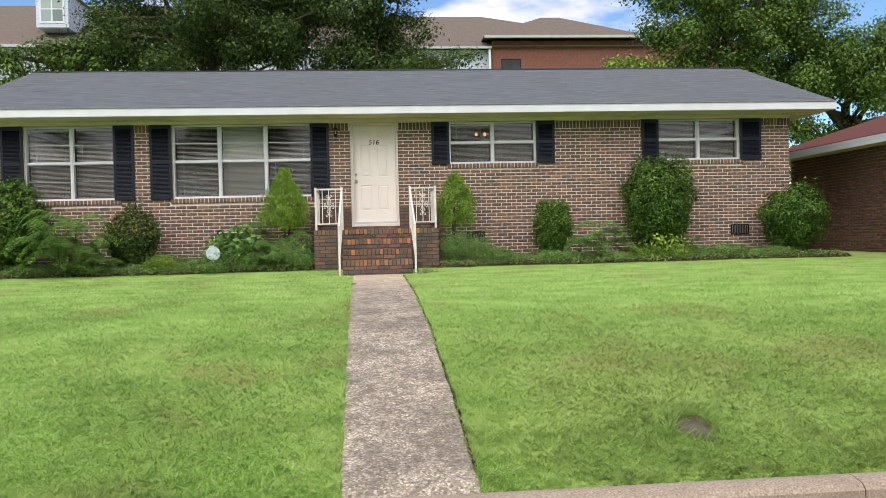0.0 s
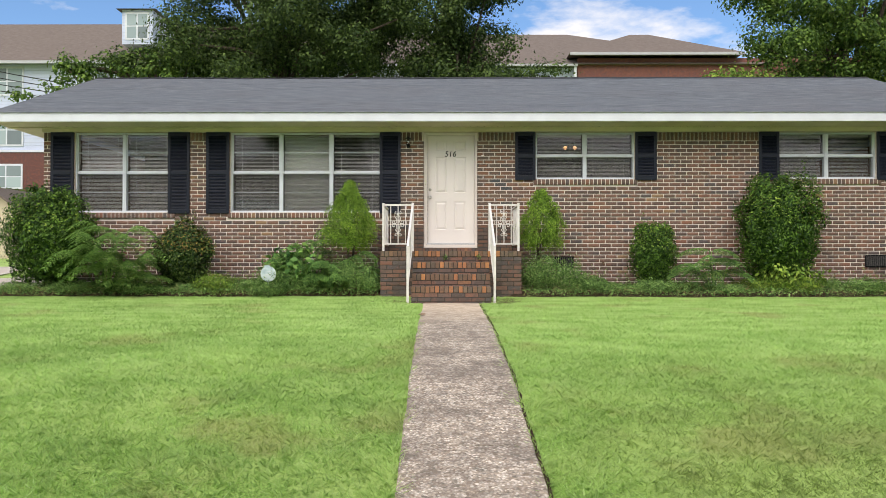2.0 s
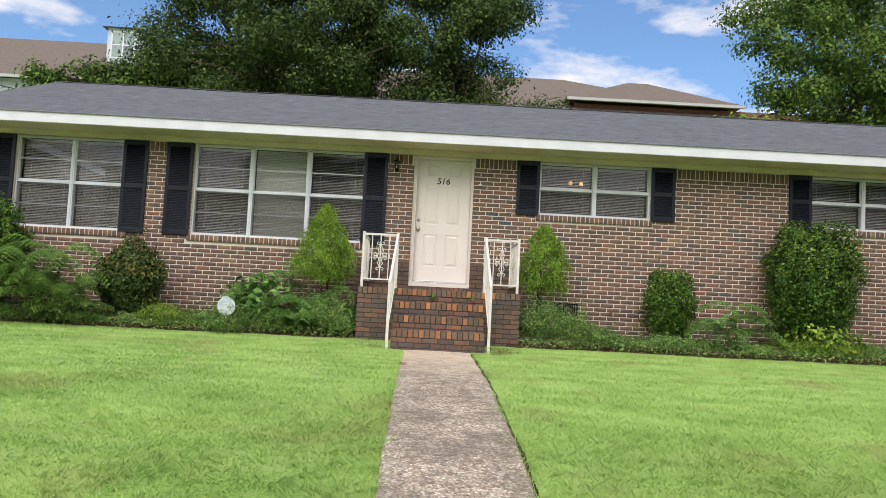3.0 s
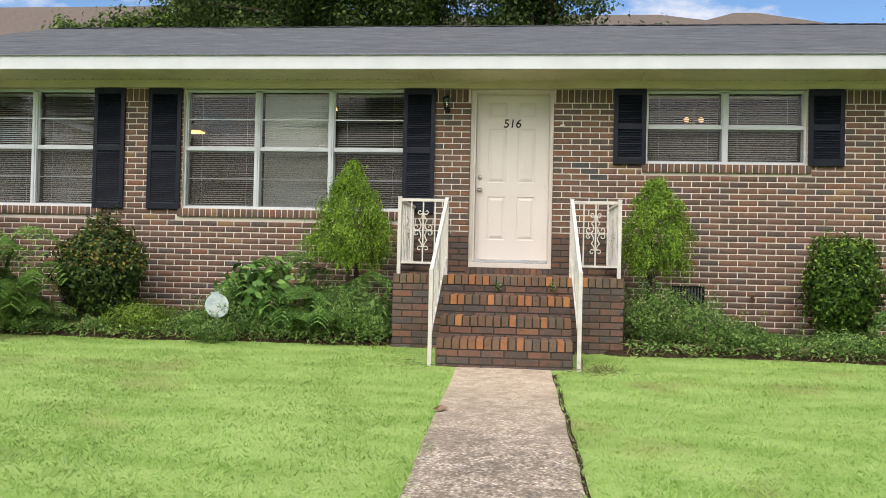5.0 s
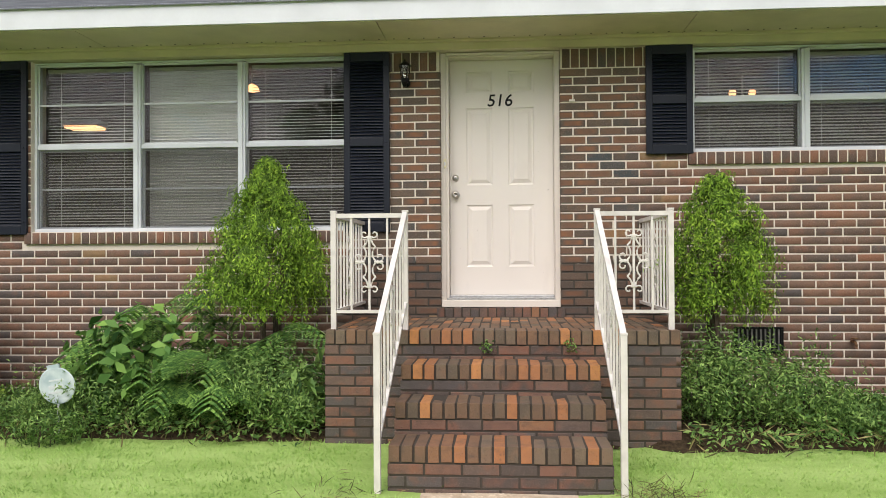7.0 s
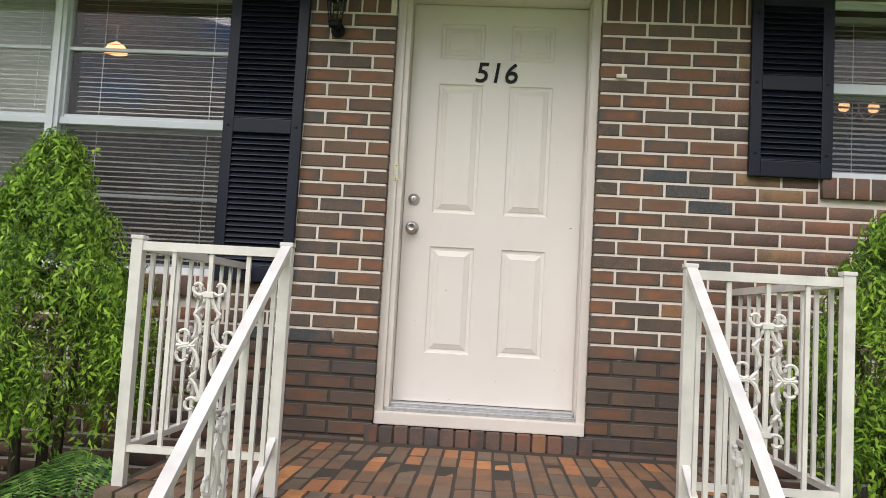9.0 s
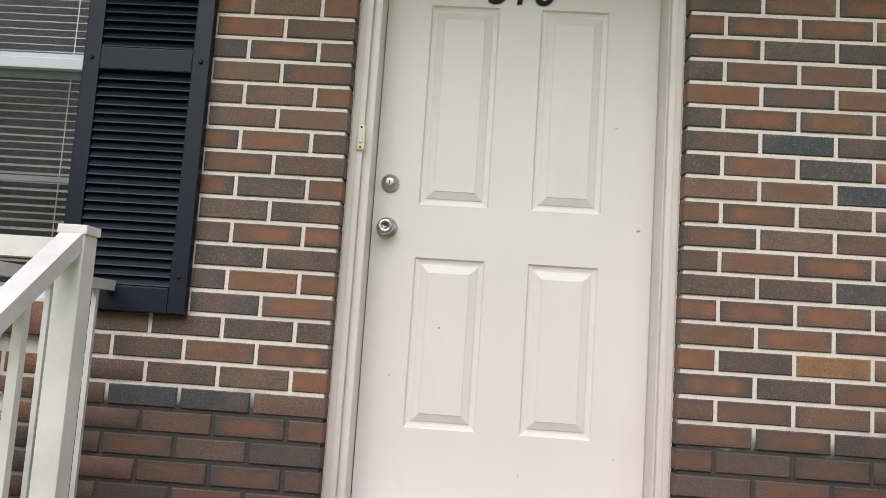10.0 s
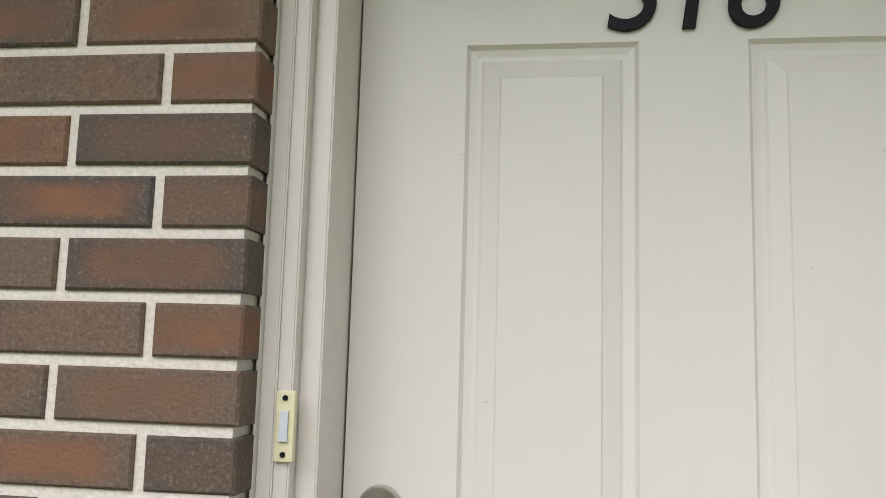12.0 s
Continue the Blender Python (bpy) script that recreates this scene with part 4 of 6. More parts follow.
# ---- porch ----
PZ, PY, PX = 0.83, -1.31, 1.20
porch = tagged(new("porch"), "brick porch with four brown brick steps and rowlock nosings", "porch", "", "structure")
landing = part("landing", boxes((-PX + 0.006, PX - 0.006, PY + 0.004, -0.002, -0.3, PZ - 0.005)), M_STEP_MORTAR, porch)
faces, singles = [], []
for side in (0,):
    zz = PZ - 0.10
    row = 0
    while zz > -0.15:
        zz -= COURSE
        x = -PX + (0 if row % 2 else -LONG / 2)
        while x < PX:
            a, b = max(x, -PX), min(x + LONG - JOINT, PX)
            if b - a > 0.03:
                faces.append(((a + b) / 2, PY, zz + COURSE / 2, b - a, COURSE - JOINT))
            x += LONG
        row += 1
PORCH_BRICKS = [(faces, landing)]
STEP_PARTS = []
sides = {-1: [], 1: []}
for s in (-1, 1):
    zz, row = PZ - 0.10, 0
    while zz > -0.15:
        zz -= COURSE
        y = PY + 0.105 + (0 if row % 2 else LONG / 2)
        while y < -0.05:
            sides[s].append((s * PX, y, zz + COURSE / 2, LONG - JOINT, COURSE - JOINT))
            y += LONG
        row += 1
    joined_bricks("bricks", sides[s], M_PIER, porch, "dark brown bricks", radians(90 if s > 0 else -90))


def rowlock_mesh(depth, material):
    """A brick on edge, nosing toward -y, its top worn round."""
    bm = boxes((-0.031, 0.031, 0, depth, -0.094, 0), bevel=0.005)
    return mesh_of("brick", bm, material)


def lay_rowlocks(x0, x1, y, z, depth, parent, material=M_STEP):
    n = round((x1 - x0) / 0.0735)
    me = rowlock_mesh(depth, material)
    for k in range(n):
        ob = new("brick", me)
        ob.parent = parent
        ob.location = (x0 + (k + 0.5) * (x1 - x0) / n, y + random.uniform(-0.005, 0.004), z + random.uniform(-0.003, 0.002))
        ob.rotation_euler = (radians(random.uniform(-0.7, 0.7)), radians(random.uniform(-0.8, 0.8)), radians(random.uniform(-0.8, 0.8)))


TREAD, RISE, SX = 0.295, 0.193, 0.64
for k in (1, 2, 3):
    y, z = PY - TREAD * k, PZ - RISE * k
    step = part("step", boxes((-SX + 0.012, SX - 0.012, y + 0.003, PY + 0.01 - TREAD * (k - 1), -0.2, z - 0.004)), M_STEP_MORTAR, porch)
    br = []
    zz, row = z - 0.10, k
    while zz > (z - RISE if k < 3 else -0.2) + 0.01:
        zz -= COURSE
        x = -SX + (0 if row % 2 else -LONG / 2)
        while x < SX:
            a, b = max(x, -SX), min(x + LONG - JOINT, SX)
            if b - a > 0.03:
                br.append(((a + b) / 2, y - 0.001, zz + COURSE / 2, b - a, COURSE - JOINT))
            x += LONG
        row += 1
    PORCH_BRICKS.append((br, step))
    STEP_PARTS.append(step)
    for s in (-1, 1):
        br = []
        zz = z - 0.10
        while zz > -0.15:
            zz -= COURSE
            br.append((s * SX, y + 0.15, zz + COURSE / 2, TREAD - 0.02, COURSE - JOINT))
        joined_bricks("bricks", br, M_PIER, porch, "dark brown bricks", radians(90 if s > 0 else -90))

# ---- iron railings ----


def scroll(bm, cx, y_or_x, cz, along, size=0.42):
    """A cast scroll ornament: mirrored horns, spurs and C-curls round a bar."""
    k = size / 0.42

    def put(u, w):
        return (cx + u * k, y_or_x, cz + w * k) if along == "x" else (y_or_x, cx + u * k, cz + w * k)

    def curl(u0, w0, r, start, sweep, m, v):
        pts = []
        for j in range(17):
            q = start + sweep * j / 16
            rr = r * (1 - 0.62 * (j / 16) ** 1.5)
            pts.append(put(m * (u0 + rr * math.cos(q)), v * (w0 + rr * math.sin(q))))
        tube(bm, pts, 0.0066, 6, 0.0054)

    def stroke(m, v, *pts):
        tube(bm, [put(m * u, v * w) for u, w in pts], 0.0068, 6)

    for m in (-1, 1):
        for v in (-1, 1):
            curl(0.034, 0.193, 0.025, -2.5, 5.2, m, v)
            stroke(m, v, (0.004, 0.172), (0.014, 0.178))
            stroke(m, v, (0.006, 0.170), (0.014, 0.150), (0.026, 0.124), (0.044, 0.104))
            stroke(m, v, (0.044, 0.104), (0.030, 0.090), (0.022, 0.068), (0.022, 0.045), (0.032, 0.020), (0.048, 0.003))
            curl(0.071, 0.032, 0.029, -2.2, 5.6, m, v)
        stroke(m, 1, (0.034, 0.0), (0.098, 0.0))
    for w in (-0.170, 0.170):
        p = Vector(put(0, w))
        bmesh.ops.create_cube(bm, size=1, matrix=Matrix.Translation(p) @ Matrix.Diagonal((0.034, 0.026, 0.016, 1) if along == "x" else (0.026, 0.034, 0.016, 1)))
    tube(bm, [put(0, -0.20), put(0, 0.20)], 0.009, 8)
    return bm


RT, POST = 1.652, 0.038


def railing(s):
    ob = thing("railing", (s * 1.16, -1.3, PZ), "white-painted wrought iron porch railing with scroll ornaments", "railing", "porch railings")
    xo, xi, xf, yf, yt = s * 1.155, (-0.652 if s < 0 else 0.662), s * 0.69, -1.22, -2.24
    foot = grade(xf, yt) - 0.05
    for x, y, z0, z1 in ((xo, yf, PZ - 0.005, RT), (xi, yf, PZ - 0.005, RT), (xf, yt, foot, 0.90)):
        part("post", boxes((x - POST / 2, x + POST / 2, y - POST / 2, y + POST / 2, z0, z1 - 0.014), (x - POST / 2 - 0.003, x + POST / 2 + 0.003, y - POST / 2 - 0.003, y + POST / 2 + 0.003, z1 - 0.0138, z1), bevel=0.003), M_RAIL, ob)
    bm = bmesh.new()
    lo, hi = sorted((xo, xi))
    box(bm, lo + POST / 2, hi - POST / 2, yf - 0.014, yf + 0.014, RT - 0.05, RT - 0.02)
    part("top_rail", bm, M_RAIL, ob)
    part("bottom_rail", boxes((lo + POST / 2, hi - POST / 2, yf - 0.013, yf + 0.013, 0.94, 0.962)), M_RAIL, ob)
    for k in (1, 2, 3):
        x = lo + (hi - lo) * k / 4
        part("baluster", boxes((x - 0.007, x + 0.007, yf - 0.007, yf + 0.007, 0.962, RT - 0.05)), M_RAIL, ob)
    part("scroll", scroll(bmesh.new(), (lo + hi) / 2, yf, 1.295, "x"), M_RAIL, ob, "cast scroll ornament")
    # side panel back to the wall
    part("top_rail", boxes((xo - 0.014, xo + 0.014, yf + POST / 2, -0.004, RT - 0.05, RT - 0.02)), M_RAIL, ob)
    part("bottom_rail", boxes((xo - 0.013, xo + 0.013, yf + POST / 2, -0.004, 0.94, 0.962)), M_RAIL, ob)
    for k in range(1, 10):
        y = yf + (0 - yf) * k / 10
        part("baluster", boxes((xo - 0.007, xo + 0.007, y - 0.007, y + 0.007, 0.962, RT - 0.05)), M_RAIL, ob)
    part("scroll", scroll(bmesh.new(), yf / 2, xo, 1.285, "y"), M_RAIL, ob, "cast scroll ornament")
    # sloping hand rail down the steps
    a, b = Vector((xi, yf, RT - 0.012)), Vector((xf, yt, 0.885))
    bm = bmesh.new()
    bar(bm, a, b, 0.034, 0.024)
    part("hand_rail", bm, M_RAIL, ob)
    drop = Vector((0, 0, -0.62))
    bm = bmesh.new()
    bar(bm, a + drop, b + drop, 0.024, 0.02)
    part("bottom_rail", bm, M_RAIL, ob)
    for k in range(1, 9):
        p = a.lerp(b, k / 9)
        bm = bmesh.new()
        bar(bm, p + drop, p, 0.014, 0.014)
        part("baluster", bm, M_RAIL, ob)
    p = a.lerp(b, 0.5)
    part("scroll", scroll(bmesh.new(), p.y, p.x, p.z - 0.31, "y", 0.40), M_RAIL, ob, "cast scroll ornament")
    return ob


railing(-1)
railing(1)

# ---- blinds and rooms behind the windows ----
for a, b, z0, n in WINDOWS:
    w = (b - a) / n
    for k in range(n):
        p, q = a + k * w + 0.05, a + (k + 1) * w - 0.05
        blind(p, q, z0 + 0.03, TOP - 0.035, 0.20, 0.026, 26 if n == 3 else 36, "slightly open off-white venetian blind behind the window")
shade = thing("roller_shade", (-2.7, 0.235, 1.60), "white roller shade drawn down behind the blind", "window shade")
part("cloth", boxes((-3.13, -2.27, 0.226, 0.229, 1.60, 3.02)), M_SHADE, shade)
part("roller", tube(bmesh.new(), [(-3.13, 0.24, 3.02), (-2.27, 0.24, 3.02)], 0.018, 10), M_SHADE, shade)

m = Mat("lamp_glow", 0.5)
m.color((1.0, 0.75, 0.5))
m.b.inputs["Emission Color"].default_value, m.b.inputs["Emission Strength"].default_value = (1.0, 0.50, 0.22, 1), 2.2
M_GLOW = m.m


def chandelier(x, y, z, arms, spread):
    ob = thing("chandelier", (x, y, z), "lit brass chandelier with frosted globes in the room", "chandelier")
    part("stem", tube(bmesh.new(), [(x, y, 3.198), (x, y, z + 0.06)], 0.008), M_NICKEL, ob)
    for k in range(arms):
        q = 2 * math.pi * k / arms
        px, py = x + spread * math.cos(q), y + spread * math.sin(q)
        part("arm", tube(bmesh.new(), [(x, y, z + 0.06), ((x + px) / 2, (y + py) / 2, z + 0.01), (px, py, z + 0.05)], 0.006), M_NICKEL, ob)
        bm = bmesh.new()
        bmesh.ops.create_uvsphere(bm, u_segments=12, v_segments=8, radius=0.038, matrix=Matrix.Translation((px, py, z + 0.1)))
        part("globe", bm, M_GLOW, ob, "frosted glowing globe", True)
    return ob


chandelier(2.50, 1.8, 2.92, 2, 0.10)
lamp = thing("ceiling_light", (-5.62, 3.75, 3.1), "lit warm rectangular ceiling light in the living room", "ceiling light")
part("pan", boxes((-5.86, -5.38, 3.60, 3.90, 3.12, 3.198), bevel=0.006), M_SHADE, lamp)
part("diffuser", boxes((-5.84, -5.40, 3.62, 3.88, 3.09, 3.119), bevel=0.006), M_GLOW, lamp, "glowing diffuser")
pendant = thing("pendant_light", (-2.50, 1.2, 3.0), "small lit amber pendant light in the living room", "pendant light")
part("stem", tube(bmesh.new(), [(-2.50, 1.2, 3.198), (-2.50, 1.2, 3.08)], 0.008), M_NICKEL, pendant)
bm = bmesh.new()
lathe(bm, [(0.015, 0.07), (0.055, 0.045), (0.075, 0.0), (0.02, -0.012)], (-2.50, 1.2, 3.02), "Z", 16)
part("shade", bm, M_GLOW, pendant, "glowing amber shade")

# ---- fittings on the wall ----
lantern = thing("wall_lantern", (-0.787, -0.005, 2.80), "black iron wall lantern with clear glass beside the door", "wall lamp")
bm = bmesh.new()
lathe(bm, [(0.035, 0.001), (0.035, 0.012), (0.02, 0.02)], (-0.787, 0.0, 2.80), "Y", 16)
part("back_plate", bm, M_BLACK, lantern)
part("arm", tube(bmesh.new(), [(-0.787, -0.01, 2.795), (-0.787, -0.05, 2.765), (-0.787, -0.085, 2.765), (-0.787, -0.095, 2.785)], 0.008), M_BLACK, lantern)
bm = bmesh.new()
lathe(bm, [(0.008, 0), (0.03, 0.012), (0.032, 0.03), (0.036, 0.034), (0.036, 0.046)], (-0.787, -0.095, 2.775), "Z", 8)
part("cup", bm, M_BLACK, lantern)
bm = bmesh.new()
lathe(bm, [(0.030, 0), (0.043, 0.10), (0.041, 0.10), (0.028, 0.0)], (-0.787, -0.095, 2.822), "Z", 6)
part("glass", bm, M_GLASS, lantern, "clear glass panes")
bm = bmesh.new()
for k in range(6):
    q = 2 * math.pi * k / 6
    bar(bm, (-0.787 + 0.031 * math.cos(q), -0.095 + 0.031 * math.sin(q), 2.82), (-0.787 + 0.045 * math.cos(q), -0.095 + 0.045 * math.sin(q), 2.925), 0.005, 0.005)
part("cage", bm, M_BLACK, lantern)
bm = bmesh.new()
lathe(bm, [(0.055, 0), (0.05, 0.008), (0.02, 0.035), (0.006, 0.04), (0.006, 0.055)], (-0.787, -0.095, 2.925), "Z", 12)
part("cap", bm, M_BLACK, lantern)


def crawl_vent(x0, x1, z0, z1):
    ob = thing("crawl_space_vent", ((x0 + x1) / 2, 0, z0), "black iron crawl space vent grille set in the brick wall", "vent", "foundation vents")
    part("backing", boxes((x0, x1, -0.004, 0.0, z0, z1)), M_BLACK, ob)
    part("frame", boxes((x0, x1, -0.018, -0.0045, z0, z0 + 0.018), (x0, x1, -0.018, -0.0045, z1 - 0.018, z1), (x0, x0 + 0.018, -0.018, -0.0045, z0 + 0.0185, z1 - 0.0185), (x1 - 0.018, x1, -0.018, -0.0045, z0 + 0.0185, z1 - 0.0185)), M_BLACK, ob)
    n = 11
    for k in range(1, n):
        x = x0 + (x1 - x0) * k / n
        part("bar", boxes((x - 0.006, x + 0.006, -0.015, -0.005, z0 + 0.019, z1 - 0.019)), M_VENT, ob)


m = Mat("grey_iron", 0.6, 0.4)
M_VENT = m.color(m.ramp(m.noise(30, 4), [(0.3, (0.10, 0.10, 0.10)), (0.7, (0.20, 0.19, 0.18))])).m
crawl_vent(7.69, 8.10, 0.545, 0.77)
crawl_vent(1.90, 2.29, 0.53, 0.745)
tap = thing("hose_bib", (2.83, 0, 0.63), "rusty brown outdoor tap on the brick wall", "tap")
m = Mat("rusty_brass", 0.6, 0.6)
M_RUST = m.color(m.ramp(m.noise(60, 4), [(0.3, (0.10, 0.05, 0.03)), (0.7, (0.25, 0.14, 0.07))])).m
part("spout", tube(bmesh.new(), [(2.83, 0.0, 0.63), (2.83, -0.06, 0.63), (2.83, -0.09, 0.61), (2.83, -0.095, 0.58)], 0.012), M_RUST, tap)
bm = bmesh.new()
lathe(bm, [(0.03, 0), (0.03, 0.008), (0.005, 0.01)], (2.83, -0.06, 0.655), "Z", 12)
part("wheel", bm, M_RUST, tap)
hook = thing("wall_hook", (0.60, -0.001, 2.625), "small pale plastic clip on the brick by the door", "hook")
part("clip", boxes((0.575, 0.625, -0.02, 0.0, 2.615, 2.635), bevel=0.006), M_TRIM, hook)

# ---- things in the yard ----
m = Mat("white_plastic_reflection", 0.4)
# blue-grey mottling: a reflection painted into the disc's colour
M_PLASTIC = m.color(m.ramp(m.noise(9, 4), [(0.35, (0.40, 0.50, 0.56)), (0.65, (0.66, 0.73, 0.76))])).m
sign = thing("yard_sign", (-3.10, -1.33, grade(0, -1.33)), "round pale yard sign, blue-grey from painted reflection, leaning on a short stake", "sign")
part("stake", tube(bmesh.new(), [(-3.10, -1.31, 0.0), (-3.10, -1.315, 0.36)], 0.008), M_ALU, sign)
TILT = Matrix.Translation((-3.10, -1.325, 0.44)) @ Matrix.Rotation(radians(-9), 4, "Y") @ Matrix.Rotation(radians(6), 4, "X")
bm = bmesh.new()
lathe(bm, [(0.126, 0), (0.132, 0.004), (0.132, 0.010), (0.126, 0.014)], (0, 0, 0), "Y", 28)
box(bm, -0.045, 0.045, -0.013, -0.001, 0.120, 0.150)
bmesh.ops.transform(bm, matrix=TILT, verts=bm.verts)
part("disc", bm, M_PLASTIC, sign)
bm = boxes((-0.06, 0.05, -0.0165, -0.0145, -0.02, 0.004), (-0.075, 0.07, -0.0165, -0.0145, -0.052, -0.038), (-0.05, 0.06, -0.0165, -0.0145, 0.035, 0.046))
bmesh.ops.transform(bm, matrix=TILT, verts=bm.verts)
part("lettering", bm, M_ALU, sign, "faded grey lettering bars")

MX, MY = 2.295, -11.01
meter = thing("water_meter_box", (MX, MY, grade(0, MY)), "sunken mud-brown iron water meter lid in the lawn", "meter box")
LIE = Matrix.Translation((MX, MY, grade(0, MY))) @ Matrix.Rotation(radians(-15), 4, "Z") @ Matrix.Rotation(math.atan(0.19), 4, "X")
bm = boxes((-0.15, 0.15, -0.235, -0.222, -0.05, 0.010), (-0.15, 0.15, 0.222, 0.235, -0.05, 0.010), (-0.15, -0.137, -0.221, 0.221, -0.05, 0.010), (0.137, 0.15, -0.221, 0.221, -0.05, 0.010), bevel=0.003)
bmesh.ops.transform(bm, matrix=LIE, verts=bm.verts)
part("rim", bm, M_RUST, meter)
bm = boxes((-0.133, 0.133, -0.218, 0.218, -0.03, 0.007), (-0.03, 0.03, -0.19, -0.165, 0.007, 0.012), bevel=0.004)
bmesh.ops.transform(bm, matrix=LIE, verts=bm.verts)
part("lid", bm, painted("muddy_iron", (0.13, 0.10, 0.082), 0.85, 0.2, 30, 0.5, 12.0), meter, "mud-brown iron lid")

leaf_litter = thing("dry_leaf", (-0.40, -4.05, grade(0, -4.05)), "curled dry brown leaf at the path's edge", "leaf")
bm = bmesh.new()
z = grade(0, -4.05) + 0.03
v = [bm.verts.new(p) for p in ((-0.46, -4.08, z + 0.012), (-0.40, -4.11, z), (-0.35, -4.05, z + 0.02), (-0.40, -4.01, z + 0.03), (-0.43, -4.04, z + 0.004))]
bm.faces.new((v[0], v[1], v[4]))
bm.faces.new((v[1], v[2], v[4]))
bm.faces.new((v[2], v[3], v[4]))
bm.faces.new((v[3], v[0], v[4]))
part("blade", bm, painted("dry_leaf", (0.28, 0.19, 0.12), 0.8, 0.1), leaf_litter)

# ---- plants ----
rng = np.random.default_rng(5)
M_LEAF_SPRAY = leaf_material("bright_spray_leaf", (0.10, 0.21, 0.02), (0.21, 0.38, 0.035), (0.33, 0.51, 0.06))
M_LEAF_BRONZE = leaf_material("bronze_young_leaf", (0.10, 0.07, 0.02), (0.20, 0.13, 0.035), (0.30, 0.24, 0.05))
M_LEAF_STRAW = leaf_material("dry_grass_leaf", (0.05, 0.06, 0.02), (0.12, 0.13, 0.04), (0.26, 0.22, 0.10))


def unit(n):
    v = rng.normal(size=(n, 3))
    return v / np.linalg.norm(v, axis=1, keepdims=True)


def leaf_quads(P, N, size, aspect=0.5, droop=0.0):
    """Rhombic leaves at P with faces near N; returns vertices and quads."""
    n = len(P)
    N = N + 0.7 * unit(n)
    N /= np.linalg.norm(N, axis=1, keepdims=True)
    A = np.cross(N, unit(n))
    A[:, 2] -= droop
    A /= np.linalg.norm(A, axis=1, keepdims=True) + 1e-9
    B = np.cross(N, A)
    s = (size * rng.uniform(0.6, 1.3, n))[:, None]
    fold = N * s * 0.12
    V = np.stack((P, P + A * s * 0.45 + B * s * aspect * 0.5 + fold, P + A * s, P + A * s * 0.45 - B * s * aspect * 0.5 + fold), 1).reshape(-1, 3)
    F = np.arange(4 * n).reshape(-1, 4)
    return V, F


def lumpy(D, seed, f=2.4):
    return np.array([noise.noise((d[0] * f + seed, d[1] * f, d[2] * f)) + 0.5 * noise.noise((d[0] * f * 2.3, d[1] * f * 2.3 + seed, d[2] * f * 2.3)) for d in D])


